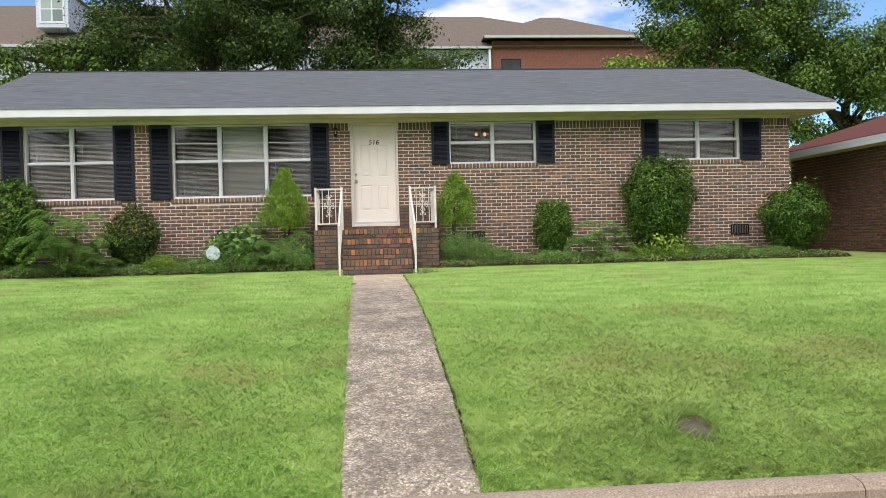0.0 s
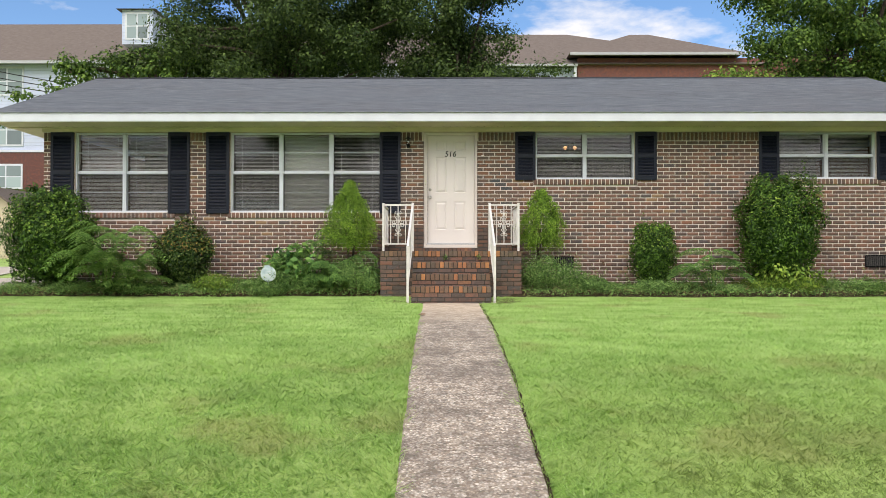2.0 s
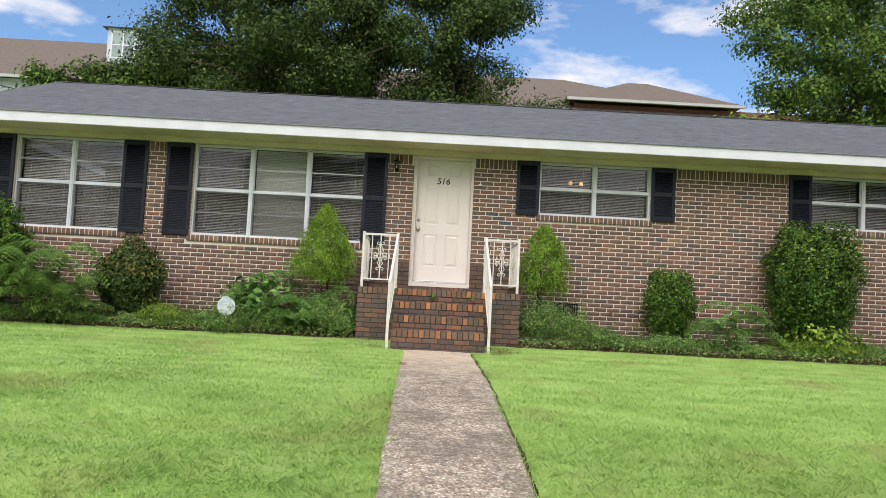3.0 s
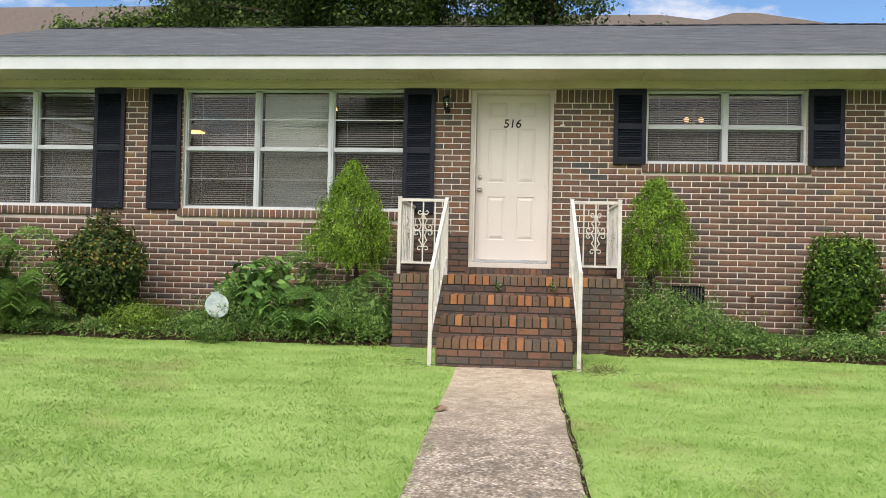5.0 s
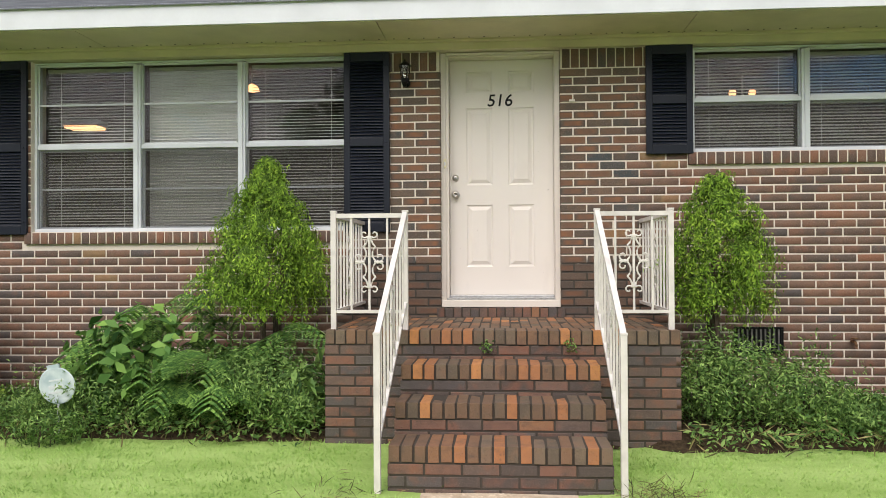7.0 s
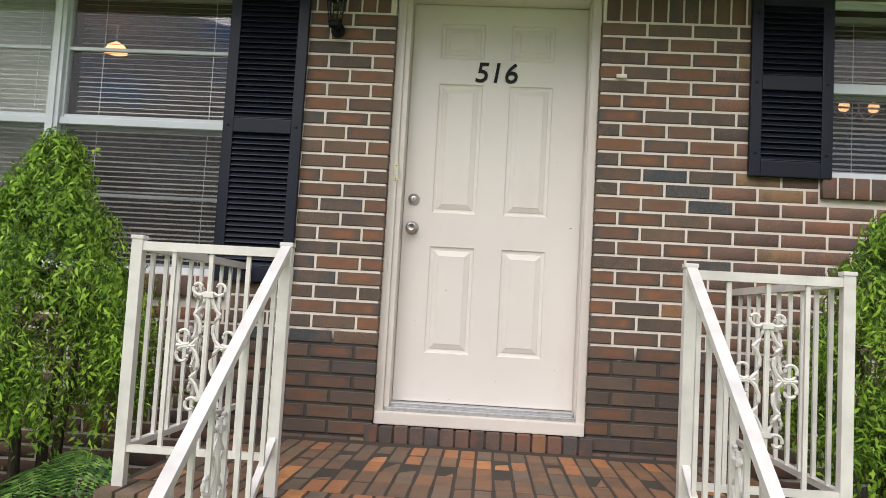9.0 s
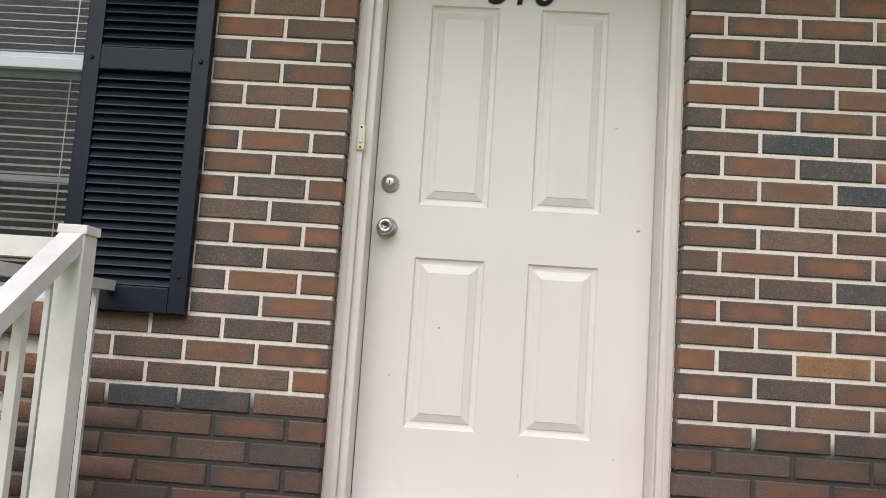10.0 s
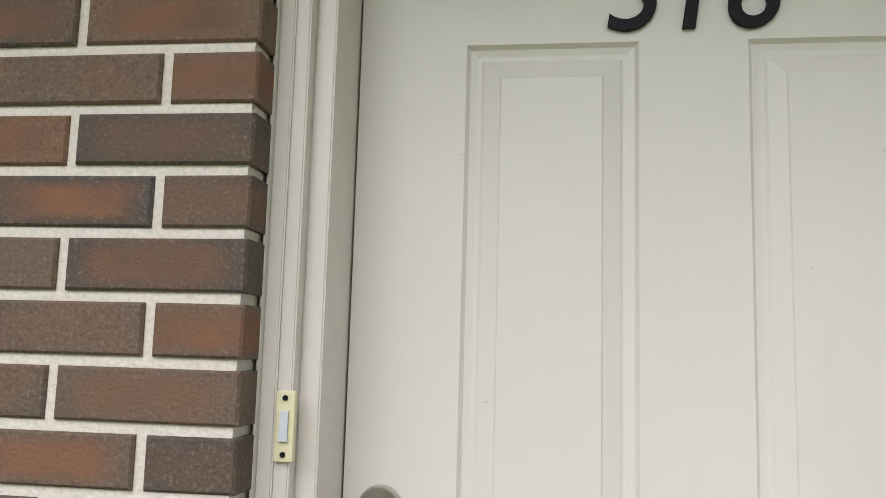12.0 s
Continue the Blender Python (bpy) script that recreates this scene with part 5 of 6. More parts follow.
def bush(name, label, x, y, z0, rx, ry, h, n, size, material, shape="round", stem=0.0, group="", lump=0.34, aspect=0.5, droop=0.0, spikes=0, profile=(0.80, 1.04, 1.02, 0.80, 0.46, 0.22, 0.06), tips=None):
    ob = thing(name, (x, y, z0), label, "shrub", group)
    D = unit(n)
    r = rng.uniform(0, 1, n) ** 0.28
    R = 1 + lump * lumpy(D, x * 3.7)
    if shape == "boxy":
        k = 1 / np.max(np.abs(D), axis=1)
        R = R * (0.58 + 0.32 * np.minimum(k, 1.5))
    P = D * (r * R)[:, None]
    if h > 1:
        P[:, :2] *= np.interp(P[:, 2], (-1.0, -0.35, 0.3, 1.0), (0.74, 0.98, 1.05, 0.92))[:, None]
    zc = z0 + stem + (h - stem) / 2
    if shape == "cone":
        # drooping sprays that hang in clumps round the stem, with gaps between the clumps
        k, nc = n // 14, 74
        tc = (np.arange(nc) + rng.uniform(0, 1, nc)) / nc
        tc = tc ** 1.15
        qc = np.arange(nc) * 2.399 + rng.normal(size=nc) * 0.35
        rc = np.interp(tc, (0, 0.1, 0.28, 0.5, 0.68, 0.84, 1.0), profile) * rng.uniform(0.42, 1.0, nc)
        pick = rng.integers(0, nc, k)
        C = np.stack((rc * np.cos(qc), rc * np.sin(qc), tc * 2 - 1), 1)[pick]
        room = (0.25 + 0.75 * np.minimum(1, np.interp(tc[pick], (0, 0.5, 0.8, 1.0), (1.0, 0.8, 0.4, 0.15))))[:, None]
        S = C + rng.normal(size=(k, 3)) * np.array((0.15, 0.15, 0.10)) * room
        heading = qc[pick] + rng.normal(size=k) * 0.7
        reach = rng.uniform(0.12, 0.42, k) * room[:, 0]
        rise = rng.uniform(0.0, 0.16, k)
        u = np.linspace(0, 1, 14)
        wob = rng.normal(size=(k, 14)) * 0.012
        P = np.stack((S[:, :1] + np.cos(heading)[:, None] * reach[:, None] * u + wob,
                      S[:, 1:2] + np.sin(heading)[:, None] * reach[:, None] * u + rng.normal(size=(k, 14)) * 0.012,
                      S[:, 2:] + rise[:, None] * u - (0.12 + 0.26 * room) * u * u), 2).reshape(-1, 3)
        q = np.repeat(heading, 14)
        D = np.stack((np.cos(q), np.sin(q), 0.7 + 0 * q), 1)
    P = P * np.array((rx, ry, (h - stem) / 2)) + np.array((x, y, zc))
    P[:, 2] = np.maximum(P[:, 2], z0 + 0.01)
    if spikes:
        m = spikes
        q = rng.integers(0, n, m)
        up = P[q]
        keep = up[:, 2] > zc + 0.25 * h
        for p in up[keep]:
            k = 10
            tt = np.linspace(0, 1, k)
            lean = rng.normal(size=2) * (0.11 if shape == "cone" else 0.05)
            extra = np.stack((p[0] + lean[0] * tt + rng.normal(size=k) * 0.012, p[1] + lean[1] * tt, p[2] + tt * rng.uniform(0.10, 0.28)), 1)
            P = np.concatenate((P, extra))
            D = np.concatenate((D, unit(k)))
    V, F = leaf_quads(P, D, size, aspect, droop)
    raw("foliage", V, F, material, ob, "", "stuff")
    if shape == "cone":
        # brighter leaves over the outer end of each spray
        pick = np.where(np.tile(np.linspace(0, 1, 14) > 0.72, len(P) // 14 + 1)[:len(P)])[0]
        V, F = leaf_quads(P[pick] + D[pick] * 0.02, D[pick], size * 1.1, aspect * 1.8, droop)
        raw("new_growth", V, F, M_LEAF_SPRAY, ob, "bright yellow-green spray ends", "stuff")
    if tips:
        far = np.linalg.norm((P - np.array((x, y, zc))) / np.array((rx, ry, h / 2)), axis=1)
        pick = np.where((P[:, 2] > zc + 0.05 * h) & (far > 0.78))[0]
        pick = rng.choice(pick, min(len(pick), n // 14), replace=False)
        V, F = leaf_quads(P[pick] + D[pick] * 0.012, D[pick] + np.array((0, 0, 0.8)), size * 0.95, aspect)
        raw("new_growth", V, F, tips, ob, "paler young leaves", "stuff")
    for k in range(4 if stem < 0.1 else 3):
        q = k * 1.3 + x
        top = Vector((x + 0.45 * rx * math.cos(q), y + 0.45 * ry * math.sin(q), z0 + h * 0.7))
        base = Vector((x + 0.06 * math.cos(q), y + 0.06 * math.sin(q), z0 - 0.05))
        mid = base.lerp(top, 0.5) + Vector((-0.05 * math.cos(q), 0.03, 0.08))
        part("stem", tube(bmesh.new(), [base, mid, top], min(0.018, 0.016 * h) if stem < 0.1 else 0.034, 6, min(0.006, 0.008 * h)), M_BARK, ob)
    return ob


def frond(P0, heading, length, rise, leaf):
    """One twice-feathered frond: leaflets along side ribs along an arching rib."""
    Vs, ribs = [], []
    pairs = 10
    ch, sh = math.cos(heading), math.sin(heading)
    for k in range(pairs):
        t = 0.12 + 0.88 * k / (pairs - 1)
        base = np.array((P0[0] + ch * length * t, P0[1] + sh * length * t, P0[2] + rise * (1.6 * t - 2.0 * t * t)))
        pl = leaf * (1.0 - 0.7 * abs(t - 0.45))
        for s in (-1, 1):
            d = np.array((-sh * s * 0.9 + ch * 0.45, ch * s * 0.9 + sh * 0.45, -0.30))
            d /= np.linalg.norm(d)
            side = np.cross(d, (0, 0, 1.0))
            side /= np.linalg.norm(side)
            side = side + np.array((0, 0, -0.25))
            m = 13
            for j in range(m):
                u = (j + 1) / m
                c = base + d * pl * u + np.array((0, 0, -0.35 * pl * u * u))
                w = 0.033 * (1.0 - 0.4 * u)
                for e in (-1, 1):
                    se = np.array((side[0] * e, side[1] * e, -0.2))
                    tip = c + se * w * 1.5 + d * 0.012
                    Vs += [c - d * 0.003, c + se * w * 0.7 - d * 0.005, tip, c + se * w * 0.7 + d * 0.011]
        ribs.append(tuple(base))
    return Vs, ribs


def mimosa(label, x, y, z0, spread, h, n, group="mimosa seedlings", material=M_LEAF_FERN):
    ob = thing("mimosa_seedling", (x, y, z0), label, "plant", group)
    Vs = []
    for k in range(n):
        q = -math.pi * rng.uniform(-0.08, 1.08)
        lift = rng.uniform(0.15, 1.0)
        zb = z0 + h * (0.12 + 0.72 * lift)
        px, py = x + rng.uniform(-0.45, 0.45) * spread * (1.15 - lift * 0.6), y + rng.uniform(-0.05, 0.22) * spread
        vs, ribs = frond((px, py, zb), q, spread * rng.uniform(0.38, 0.62), h * rng.uniform(0.12, 0.34), 0.19)
        Vs += vs
        part("stem", tube(bmesh.new(), [(x + 0.3 * (px - x), y + 0.05, z0 - 0.03), (px, py, zb), *ribs[::3]], 0.008, 5, 0.002), M_LEAF_WEED, ob)
    V = np.array(Vs)
    raw("fronds", V, np.arange(len(V)).reshape(-1, 4), material, ob, "feathery bright green fronds", "stuff")
    return ob


G = grade(0, -0.8) + 0.06
bush("hedge_bush", "big dense boxy holly bush with glossy dark leaves", -7.05, -0.85, G, 0.80, 0.6, 1.85, 26000, 0.056, M_LEAF_HOLLY, "boxy", spikes=90, tips=M_LEAF_LIME)
bush("red_tip_bush", "round dark bush with bronze-tipped leaves", -4.74, -0.72, G, 0.50, 0.48, 1.22, 14000, 0.052, M_LEAF_RED, "round", spikes=25, tips=M_LEAF_BRONZE)
bush("conical_shrub", "conical feathery light green shrub beside the porch", -1.80, -0.62, G, 0.42, 0.40, 1.95, 42000, 0.030, M_LEAF_CONE, "cone", 0.92, "conical shrubs", aspect=0.2, droop=0.6, spikes=60)
bush("conical_shrub", "narrow feathery light green shrub beside the porch", 1.62, -0.62, G, 0.34, 0.33, 1.80, 29400, 0.030, M_LEAF_CONE, "cone", 0.88, "conical shrubs", aspect=0.2, droop=0.6, spikes=30, profile=(0.62, 0.9, 1.0, 0.95, 0.78, 0.42, 0.10))
bush("holly_shrub", "small upright holly shrub against the wall", 3.62, -0.62, G, 0.42, 0.42, 1.27, 12500, 0.048, M_LEAF_HOLLY, "boxy", spikes=70, tips=M_LEAF_LIME)
bush("tall_holly_shrub", "tall dense holly shrub with bright new shoots", 5.85, -0.65, G, 0.76, 0.58, 2.15, 26000, 0.056, M_LEAF_HOLLY, "boxy", spikes=120, tips=M_LEAF_LIME)
bush("round_holly_shrub", "rounded holly shrub at the house corner", 8.68, -0.85, G, 0.66, 0.6, 1.42, 17000, 0.054, M_LEAF_HOLLY, "round", spikes=60, tips=M_LEAF_LIME)
mimosa("large mimosa seedling with arching feathery fronds", -5.98, -1.15, G, 1.30, 1.30, 40, material=M_LEAF_MIMOSA)
mimosa("mimosa seedling with feathery fronds among the weeds", -5.4, -1.2, G, 0.85, 0.85, 16, material=M_LEAF_MIMOSA)
mimosa("mimosa seedling with feathery fronds among the weeds", -2.15, -1.15, G, 0.62, 0.62, 9)
mimosa("mimosa seedling with feathery fronds among the weeds", -2.75, -0.80, G, 0.85, 1.05, 13)
mimosa("tall thin mimosa seedling against the wall", -2.30, -0.45, G, 0.75, 1.25, 9)
mimosa("mimosa seedling with feathery fronds among the weeds", -1.75, -0.70, G, 0.65, 0.80, 8)
mimosa("mimosa seedling with drooping feathery fronds", 4.58, -1.05, G, 0.95, 0.85, 18)
WEEDS = [(-4.05, 0.42, 0.50, 1), (-3.55, 0.40, 0.40, 0), (-2.95, 0.45, 0.62, 0), (-2.45, 0.40, 0.45, 0), (-1.95, 0.36, 0.60, 0), (-1.62, 0.36, 0.62, 0), (-1.40, 0.22, 0.40, 0),
         (1.45, 0.30, 0.66, 0), (1.72, 0.36, 0.72, 0), (2.05, 0.36, 0.56, 0), (2.40, 0.36, 0.44, 0), (2.65, 0.34, 0.30, 0), (3.0, 0.42, 0.24, 0), (3.55, 0.46, 0.36, 0), (4.1, 0.42, 0.30, 0),
         (4.75, 0.5, 0.26, 0), (5.35, 0.48, 0.38, 1), (5.95, 0.5, 0.42, 1), (6.55, 0.45, 0.36, 0), (7.15, 0.5, 0.40, 0), (7.7, 0.45, 0.26, 0), (8.2, 0.4, 0.3, 0),
         (-6.5, 0.5, 0.34, 0), (-5.9, 0.5, 0.30, 0), (-5.3, 0.45, 0.32, 0), (-4.6, 0.45, 0.26, 0), (-7.5, 0.45, 0.30, 0)]
for x, r, h, lime in WEEDS:
    bush("weed_clump", "lime green leafy weed clump" if lime else "low tangled clump of green weeds", x, -0.98 + 0.1 * math.sin(x * 5), G - 0.05, r, 0.36, h * (0.95 if 1.2 < abs(x) < 2.1 else 0.72), 4600, 0.036, M_LEAF_LIME if lime else M_LEAF_WEED, "round", 0, "weed clumps", 0.6, 0.30, 0, 50)
bush("weed_clump", "low tangled clump of green weeds before the sign", -3.12, -1.45, grade(0, -1.45), 0.30, 0.12, 0.27, 1400, 0.04, M_LEAF_WEED, "round", 0, "weed clumps", 0.6, 0.25, 0, 30)

bush("broadleaf_weed", "lush broad-leaved green weed in the bed", -2.72, -0.95, G, 0.42, 0.34, 0.80, 420, 0.13, M_LEAF_FERN, "round", 0, "broad weeds", 0.5, 0.5)
bush("broadleaf_weed", "lush broad-leaved green weed in the bed", -3.02, -0.80, G, 0.36, 0.30, 0.66, 300, 0.12, M_LEAF_FERN, "round", 0, "broad weeds", 0.5, 0.5)
bush("broadleaf_weed", "dark pointed-leaf weed beside the porch", -1.42, -1.12, G, 0.22, 0.2, 0.48, 90, 0.16, M_LEAF_WEED, "round", 0, "broad weeds", 0.5, 0.26)
bush("broadleaf_weed", "bright leafy weed below the holly", 5.9, -1.12, G, 0.55, 0.3, 0.46, 420, 0.10, M_LEAF_LIME, "round", 0, "broad weeds", 0.5, 0.45)
bush("step_weed", "tiny green weed sprouting from a step joint", -0.09, PY - 0.03, PZ - 0.15, 0.06, 0.03, 0.09, 70, 0.022, M_LEAF_WEED, "round", 0, "step weeds")
bush("step_weed", "tiny green weed sprouting from a step joint", 0.47, PY - 0.03, PZ - 0.15, 0.05, 0.03, 0.10, 60, 0.024, M_LEAF_WEED, "round", 0, "step weeds")
# straggling ground cover along the bed's edge
n = 9000
X = rng.uniform(-8.1, 9.4, n)
X = X[(np.abs(X) > 1.24)]
Y = -1.38 + np.array([0.16 * noise.noise((x * 0.6, 2.0, 0)) for x in X]) + rng.normal(size=len(X)) * 0.10 - 0.1 * (X > 1) + 0.16
Z = np.array([grade(x, y) for x, y in zip(X, Y)]) + 0.03 + rng.uniform(0, 0.11, len(X))
half = len(X) * 3 // 4
V, F = leaf_quads(np.stack((X, Y, Z), 1)[half:], np.tile((0, -0.6, 0.4), (len(X) - half, 1)), 0.15, 0.07, 0.3)
tagged(raw("edge_grass", V, F, M_LEAF_STRAW), "straggling half-dry grass at the bed's edge", "grass", "", "stuff")
X, Y, Z = X[:half], Y[:half], Z[:half]
V, F = leaf_quads(np.stack((X, Y, Z), 1), np.tile((0, -0.4, 1.0), (len(X), 1)), 0.05, 0.42)
tagged(raw("ground_cover", V, F, M_LEAF_WEED), "low green ground cover at the bed's edge", "plants", "", "stuff")


# dry twigs and straw at the foot of the hand rails
for cx, k in ((0.86, 260), (-0.86, 90)):
    P = np.stack((cx + rng.normal(size=k) * 0.13, -2.33 + rng.normal(size=k) * 0.12, np.zeros(k)), 1)
    P[:, 2] = [grade(a, b) + 0.012 for a, b in P[:, :2]]
    V, F = leaf_quads(P, np.tile((0, -0.3, 0.8), (k, 1)), 0.11, 0.05, 0.0)
    tagged(raw("dry_twigs", V, F, M_LEAF_STRAW), "dry brown twigs and straw beside the steps", "twigs", "", "stuff")


def hip(x0, x1, y0, y1, ze, zr, in_l, in_r):
    bm = bmesh.new()
    ym = (y0 + y1) / 2
    b = [bm.verts.new(p) for p in ((x0, y0, ze), (x1, y0, ze), (x1, y1, ze), (x0, y1, ze))]
    t = [bm.verts.new(p) for p in ((x0 + in_l, ym, zr), (x1 - in_r, ym, zr))]
    for f in ((b[0], b[1], t[1], t[0]), (b[1], b[2], t[1]), (b[2], b[3], t[0], t[1]), (b[3], b[0], t[0]), (b[3], b[2], b[1], b[0])):
        bm.faces.new(f)
    return bm


# trees
def tree(name, label, x, y, z0, trunk, lobes, n_clump, per, spread, size, material, bare=0.0):
    """lobes: (x, y, z, rx, ry, rz) of the crown."""
    ob = thing(name, (x, y, z0), label, "tree")
    bm = bmesh.new()
    top = Vector((x, y, z0 + trunk))
    tube(bm, [(x, y, z0 - 0.3), (x + 0.05, y, z0 + trunk * 0.3), (x - 0.05, y, z0 + trunk * 0.65), top], 0.34, 10, 0.16)
    vol = np.array([l[3] * l[4] * l[5] for l in lobes]) ** 0.8
    C = []
    for l, k in zip(lobes, (n_clump * vol / vol.sum()).astype(int)):
        k = k // 5
        D = unit(k)
        R = rng.uniform(0.1, 1, k) ** 0.42 * (1 + 0.4 * lumpy(D, l[0], 1.8))
        S = D * R[:, None] * np.array(l[3:]) + np.array(l[:3])
        way = D * np.array((0.9, 0.9, 0.4)) + np.array((0, 0, 0.35 if l[5] > 1 else 0.0)) + 0.3 * unit(k)
        for j in range(5):
            C.append(S + way * (spread * 0.85 * (j - 2)) - np.array((0, 0, 0.05 * spread * (j - 1) ** 2)))
        for j in range(5):
            e = Vector(l[:3]) + Vector((rng.uniform(-0.7, 0.7) * l[3], rng.uniform(-0.7, 0.7) * l[4], rng.uniform(-0.5, 0.7) * l[5]))
            s = Vector((x, y, z0 + trunk * rng.uniform(0.45, 0.98)))
            tube(bm, [s, s.lerp(e, 0.45) + Vector((0, 0, 0.25)), e], 0.11, 6, 0.02)
    C = np.concatenate(C)
    part("trunk", bm, M_BARK, ob)
    P = np.repeat(C, per, axis=0)
    O = rng.normal(size=P.shape) * np.array((spread, spread, spread * 0.6)) * 0.78
    P = P + O
    V, F = leaf_quads(P, O / spread + np.array((0, 0, 0.8)), size, 0.55, 0.3)
    raw("crown", V, F, material, ob, "", "stuff")
    return ob


tree("shade_tree", "tall dark green oak behind the house", -5.6, 13.0, 0.6, 8.0,
     [(-6.2, 13, 9.6, 4.4, 3.6, 4.6), (-8.8, 12.6, 7.4, 2.2, 1.6, 1.3), (-3.2, 13, 8.6, 2.6, 2.6, 3.2), (-6.8, 13.0, 12.5, 3.0, 2.6, 2.6)], 820, 200, 0.42, 0.118, M_LEAF_TREE)
tree("shade_tree", "tall dark green oak behind the house", 0.3, 14.0, 0.7, 8.0,
     [(-0.2, 14, 9.6, 2.9, 2.6, 4.4), (0.9, 13.8, 7.4, 2.2, 2.2, 2.2), (0.6, 14, 12.0, 2.0, 2.0, 2.6)], 480, 200, 0.40, 0.118, M_LEAF_TREE)
tree("low_limb_tree", "small tree with layered drooping leafy branches", -9.6, 11.6, 0.5, 6.0,
     [(-11.2, 11.6, 6.9, 1.7, 0.9, 0.40), (-9.6, 11.8, 7.2, 1.6, 1.0, 0.5), (-12.8, 11.5, 7.05, 0.8, 0.5, 0.2), (-12.5, 11.4, 6.2, 1.2, 0.5, 0.26), (-13.6, 11.4, 6.05, 0.5, 0.4, 0.18), (-14.6, 11.4, 5.2, 0.4, 0.4, 0.28)], 210, 30, 0.2, 0.135, M_LEAF_MAPLE)
tree("maple_tree", "tall fresh green maple behind the house", 13.4, 12.5, 0.6, 8.0,
     [(13.6, 12.5, 9.2, 4.0, 3.4, 4.6), (11.6, 12.2, 7.0, 2.3, 2.0, 1.8), (15.6, 12.0, 7.2, 2.6, 2.2, 2.4), (13.4, 12.5, 12.6, 2.8, 2.6, 3.0)], 700, 185, 0.38, 0.122, M_LEAF_MAPLE)
tree("young_tree", "young lime green tree behind the roof", 9.4, 11.0, 0.5, 4.8, [(9.4, 11, 5.8, 1.7, 1.2, 1.0), (10.4, 11, 5.4, 1.1, 1.0, 0.8)], 170, 34, 0.26, 0.13, M_LEAF_LIME)
tree("maple_tree", "green maple beside the neighbouring house", 19.0, 14.0, 0.6, 5.0,
     [(17.6, 13, 5.4, 3.6, 2.4, 3.2), (21.6, 14, 6.2, 3.4, 2.4, 3.8), (14.2, 10.5, 3.6, 1.8, 1.2, 1.8)], 420, 140, 0.44, 0.135, M_LEAF_MAPLE)

# trees and houses across the street, behind the walker
for k, x in enumerate((-38, -27, -17, -8, 3, 13, 24, 36)):
    zt = 9 + 3 * math.sin(k * 2.3)
    tree("street_tree", "broad green tree across the street", x, -34 - 3 * math.cos(k * 1.7), -1.3, zt * 0.6,
         [(x, -34 - 3 * math.cos(k * 1.7), zt * 0.62, 4.6, 3.5, zt * 0.42)], 90, 50, 0.75, 0.5, M_LEAF_TREE)
for x0, x1 in ((-31, -14), (-4, 13), (22, 38)):
    opp = thing("opposite_house", ((x0 + x1) / 2, -44, -1.2), "low brick bungalow across the street", "house")
    part("wall", boxes((x0, x1, -50, -44, -1.4, 2.0)), M_BRICK_DARK, opp)
    part("roof", hip(x0 - 0.6, x1 + 0.6, -51, -43.4, 2.0, 4.2, 3, 3), M_BROWN_ROOF, opp)

# ---- neighbouring house ----
nb = thing("neighbour_house", (16, 0, 0), "dark red brick bungalow with a maroon shingle roof", "house")
part("wall", boxes((11.01, 22, -6, 3.55, -0.3, 2.48)), mortar_material("pinkish_mortar", (0.36, 0.28, 0.25), 0.0), nb)
br = []
zz, row = 0.0, 0
while zz < 2.4:
    y = 3.5 - (0 if row % 2 else LONG / 2)
    while y > -3.0:
        br.append((11.0, y - LONG / 2, zz + COURSE / 2, LONG - JOINT, COURSE - JOINT))
        y -= LONG
    zz += COURSE
    row += 1
joined_bricks("bricks", br, M_BRICK_DARK, nb, "dark red bricks", radians(-90))
bm = bmesh.new()
pts = [(10.45, 2.58), (16.5, 4.45), (22.5, 2.58), (22.5, 2.52), (16.5, 4.35), (10.45, 2.52)]
r = [[bm.verts.new((x, y, z)) for x, z in pts] for y in (-6.5, 4.05)]
for k in range(6):
    bm.faces.new((r[0][k], r[0][(k + 1) % 6], r[1][(k + 1) % 6], r[1][k]))
bm.faces.new(r[0])
bm.faces.new(r[1][::-1])
bmesh.ops.recalc_face_normals(bm, faces=bm.faces)
part("roof", bm, M_MAROON, nb, "maroon shingle roof")
part("fascia", boxes((10.44, 10.47, -6.5, 4.05, 2.39, 2.56)), M_FASCIA, nb, "white fascia board")
part("soffit", boxes((10.475, 11.2, -6.5, 4.05, 2.41, 2.435)), M_SOFFIT, nb)

# ---- apartment block far behind ----
apt = thing("apartment_building", (-10, 32, 0.8), "large apartment block of white siding and red brick with brown roofs", "apartment building")
m = Mat("far_glass", 0.1, 0, 0.5)
M_FAR_GLASS = m.color(m.ramp(m.chance(), [(0.0, (0.22, 0.29, 0.30)), (0.5, (0.36, 0.45, 0.45)), (1.0, (0.12, 0.15, 0.16))])).m
m = Mat("dark_far_glass", 0.15, 0, 0.4)
M_FAR_GLASS_DARK = m.color(m.ramp(m.noise(2, 3), [(0.3, (0.02, 0.022, 0.024)), (0.7, (0.05, 0.052, 0.055))])).m
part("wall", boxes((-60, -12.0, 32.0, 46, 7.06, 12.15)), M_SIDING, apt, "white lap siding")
part("wall", boxes((-60.02, -12.0, 31.95, 46.02, 0.0, 7.0)), M_BRICK_RED, apt, "red brick base")
part("string_course", boxes((-60.05, -12.0, 31.9, 32.2, 7.0, 7.12)), M_FASCIA, apt)
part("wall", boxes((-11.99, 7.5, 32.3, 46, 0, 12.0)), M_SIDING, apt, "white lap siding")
part("wall", boxes((7.55, 24, 31.9, 46, 0, 12.45)), M_BRICK_RED, apt, "red brick")


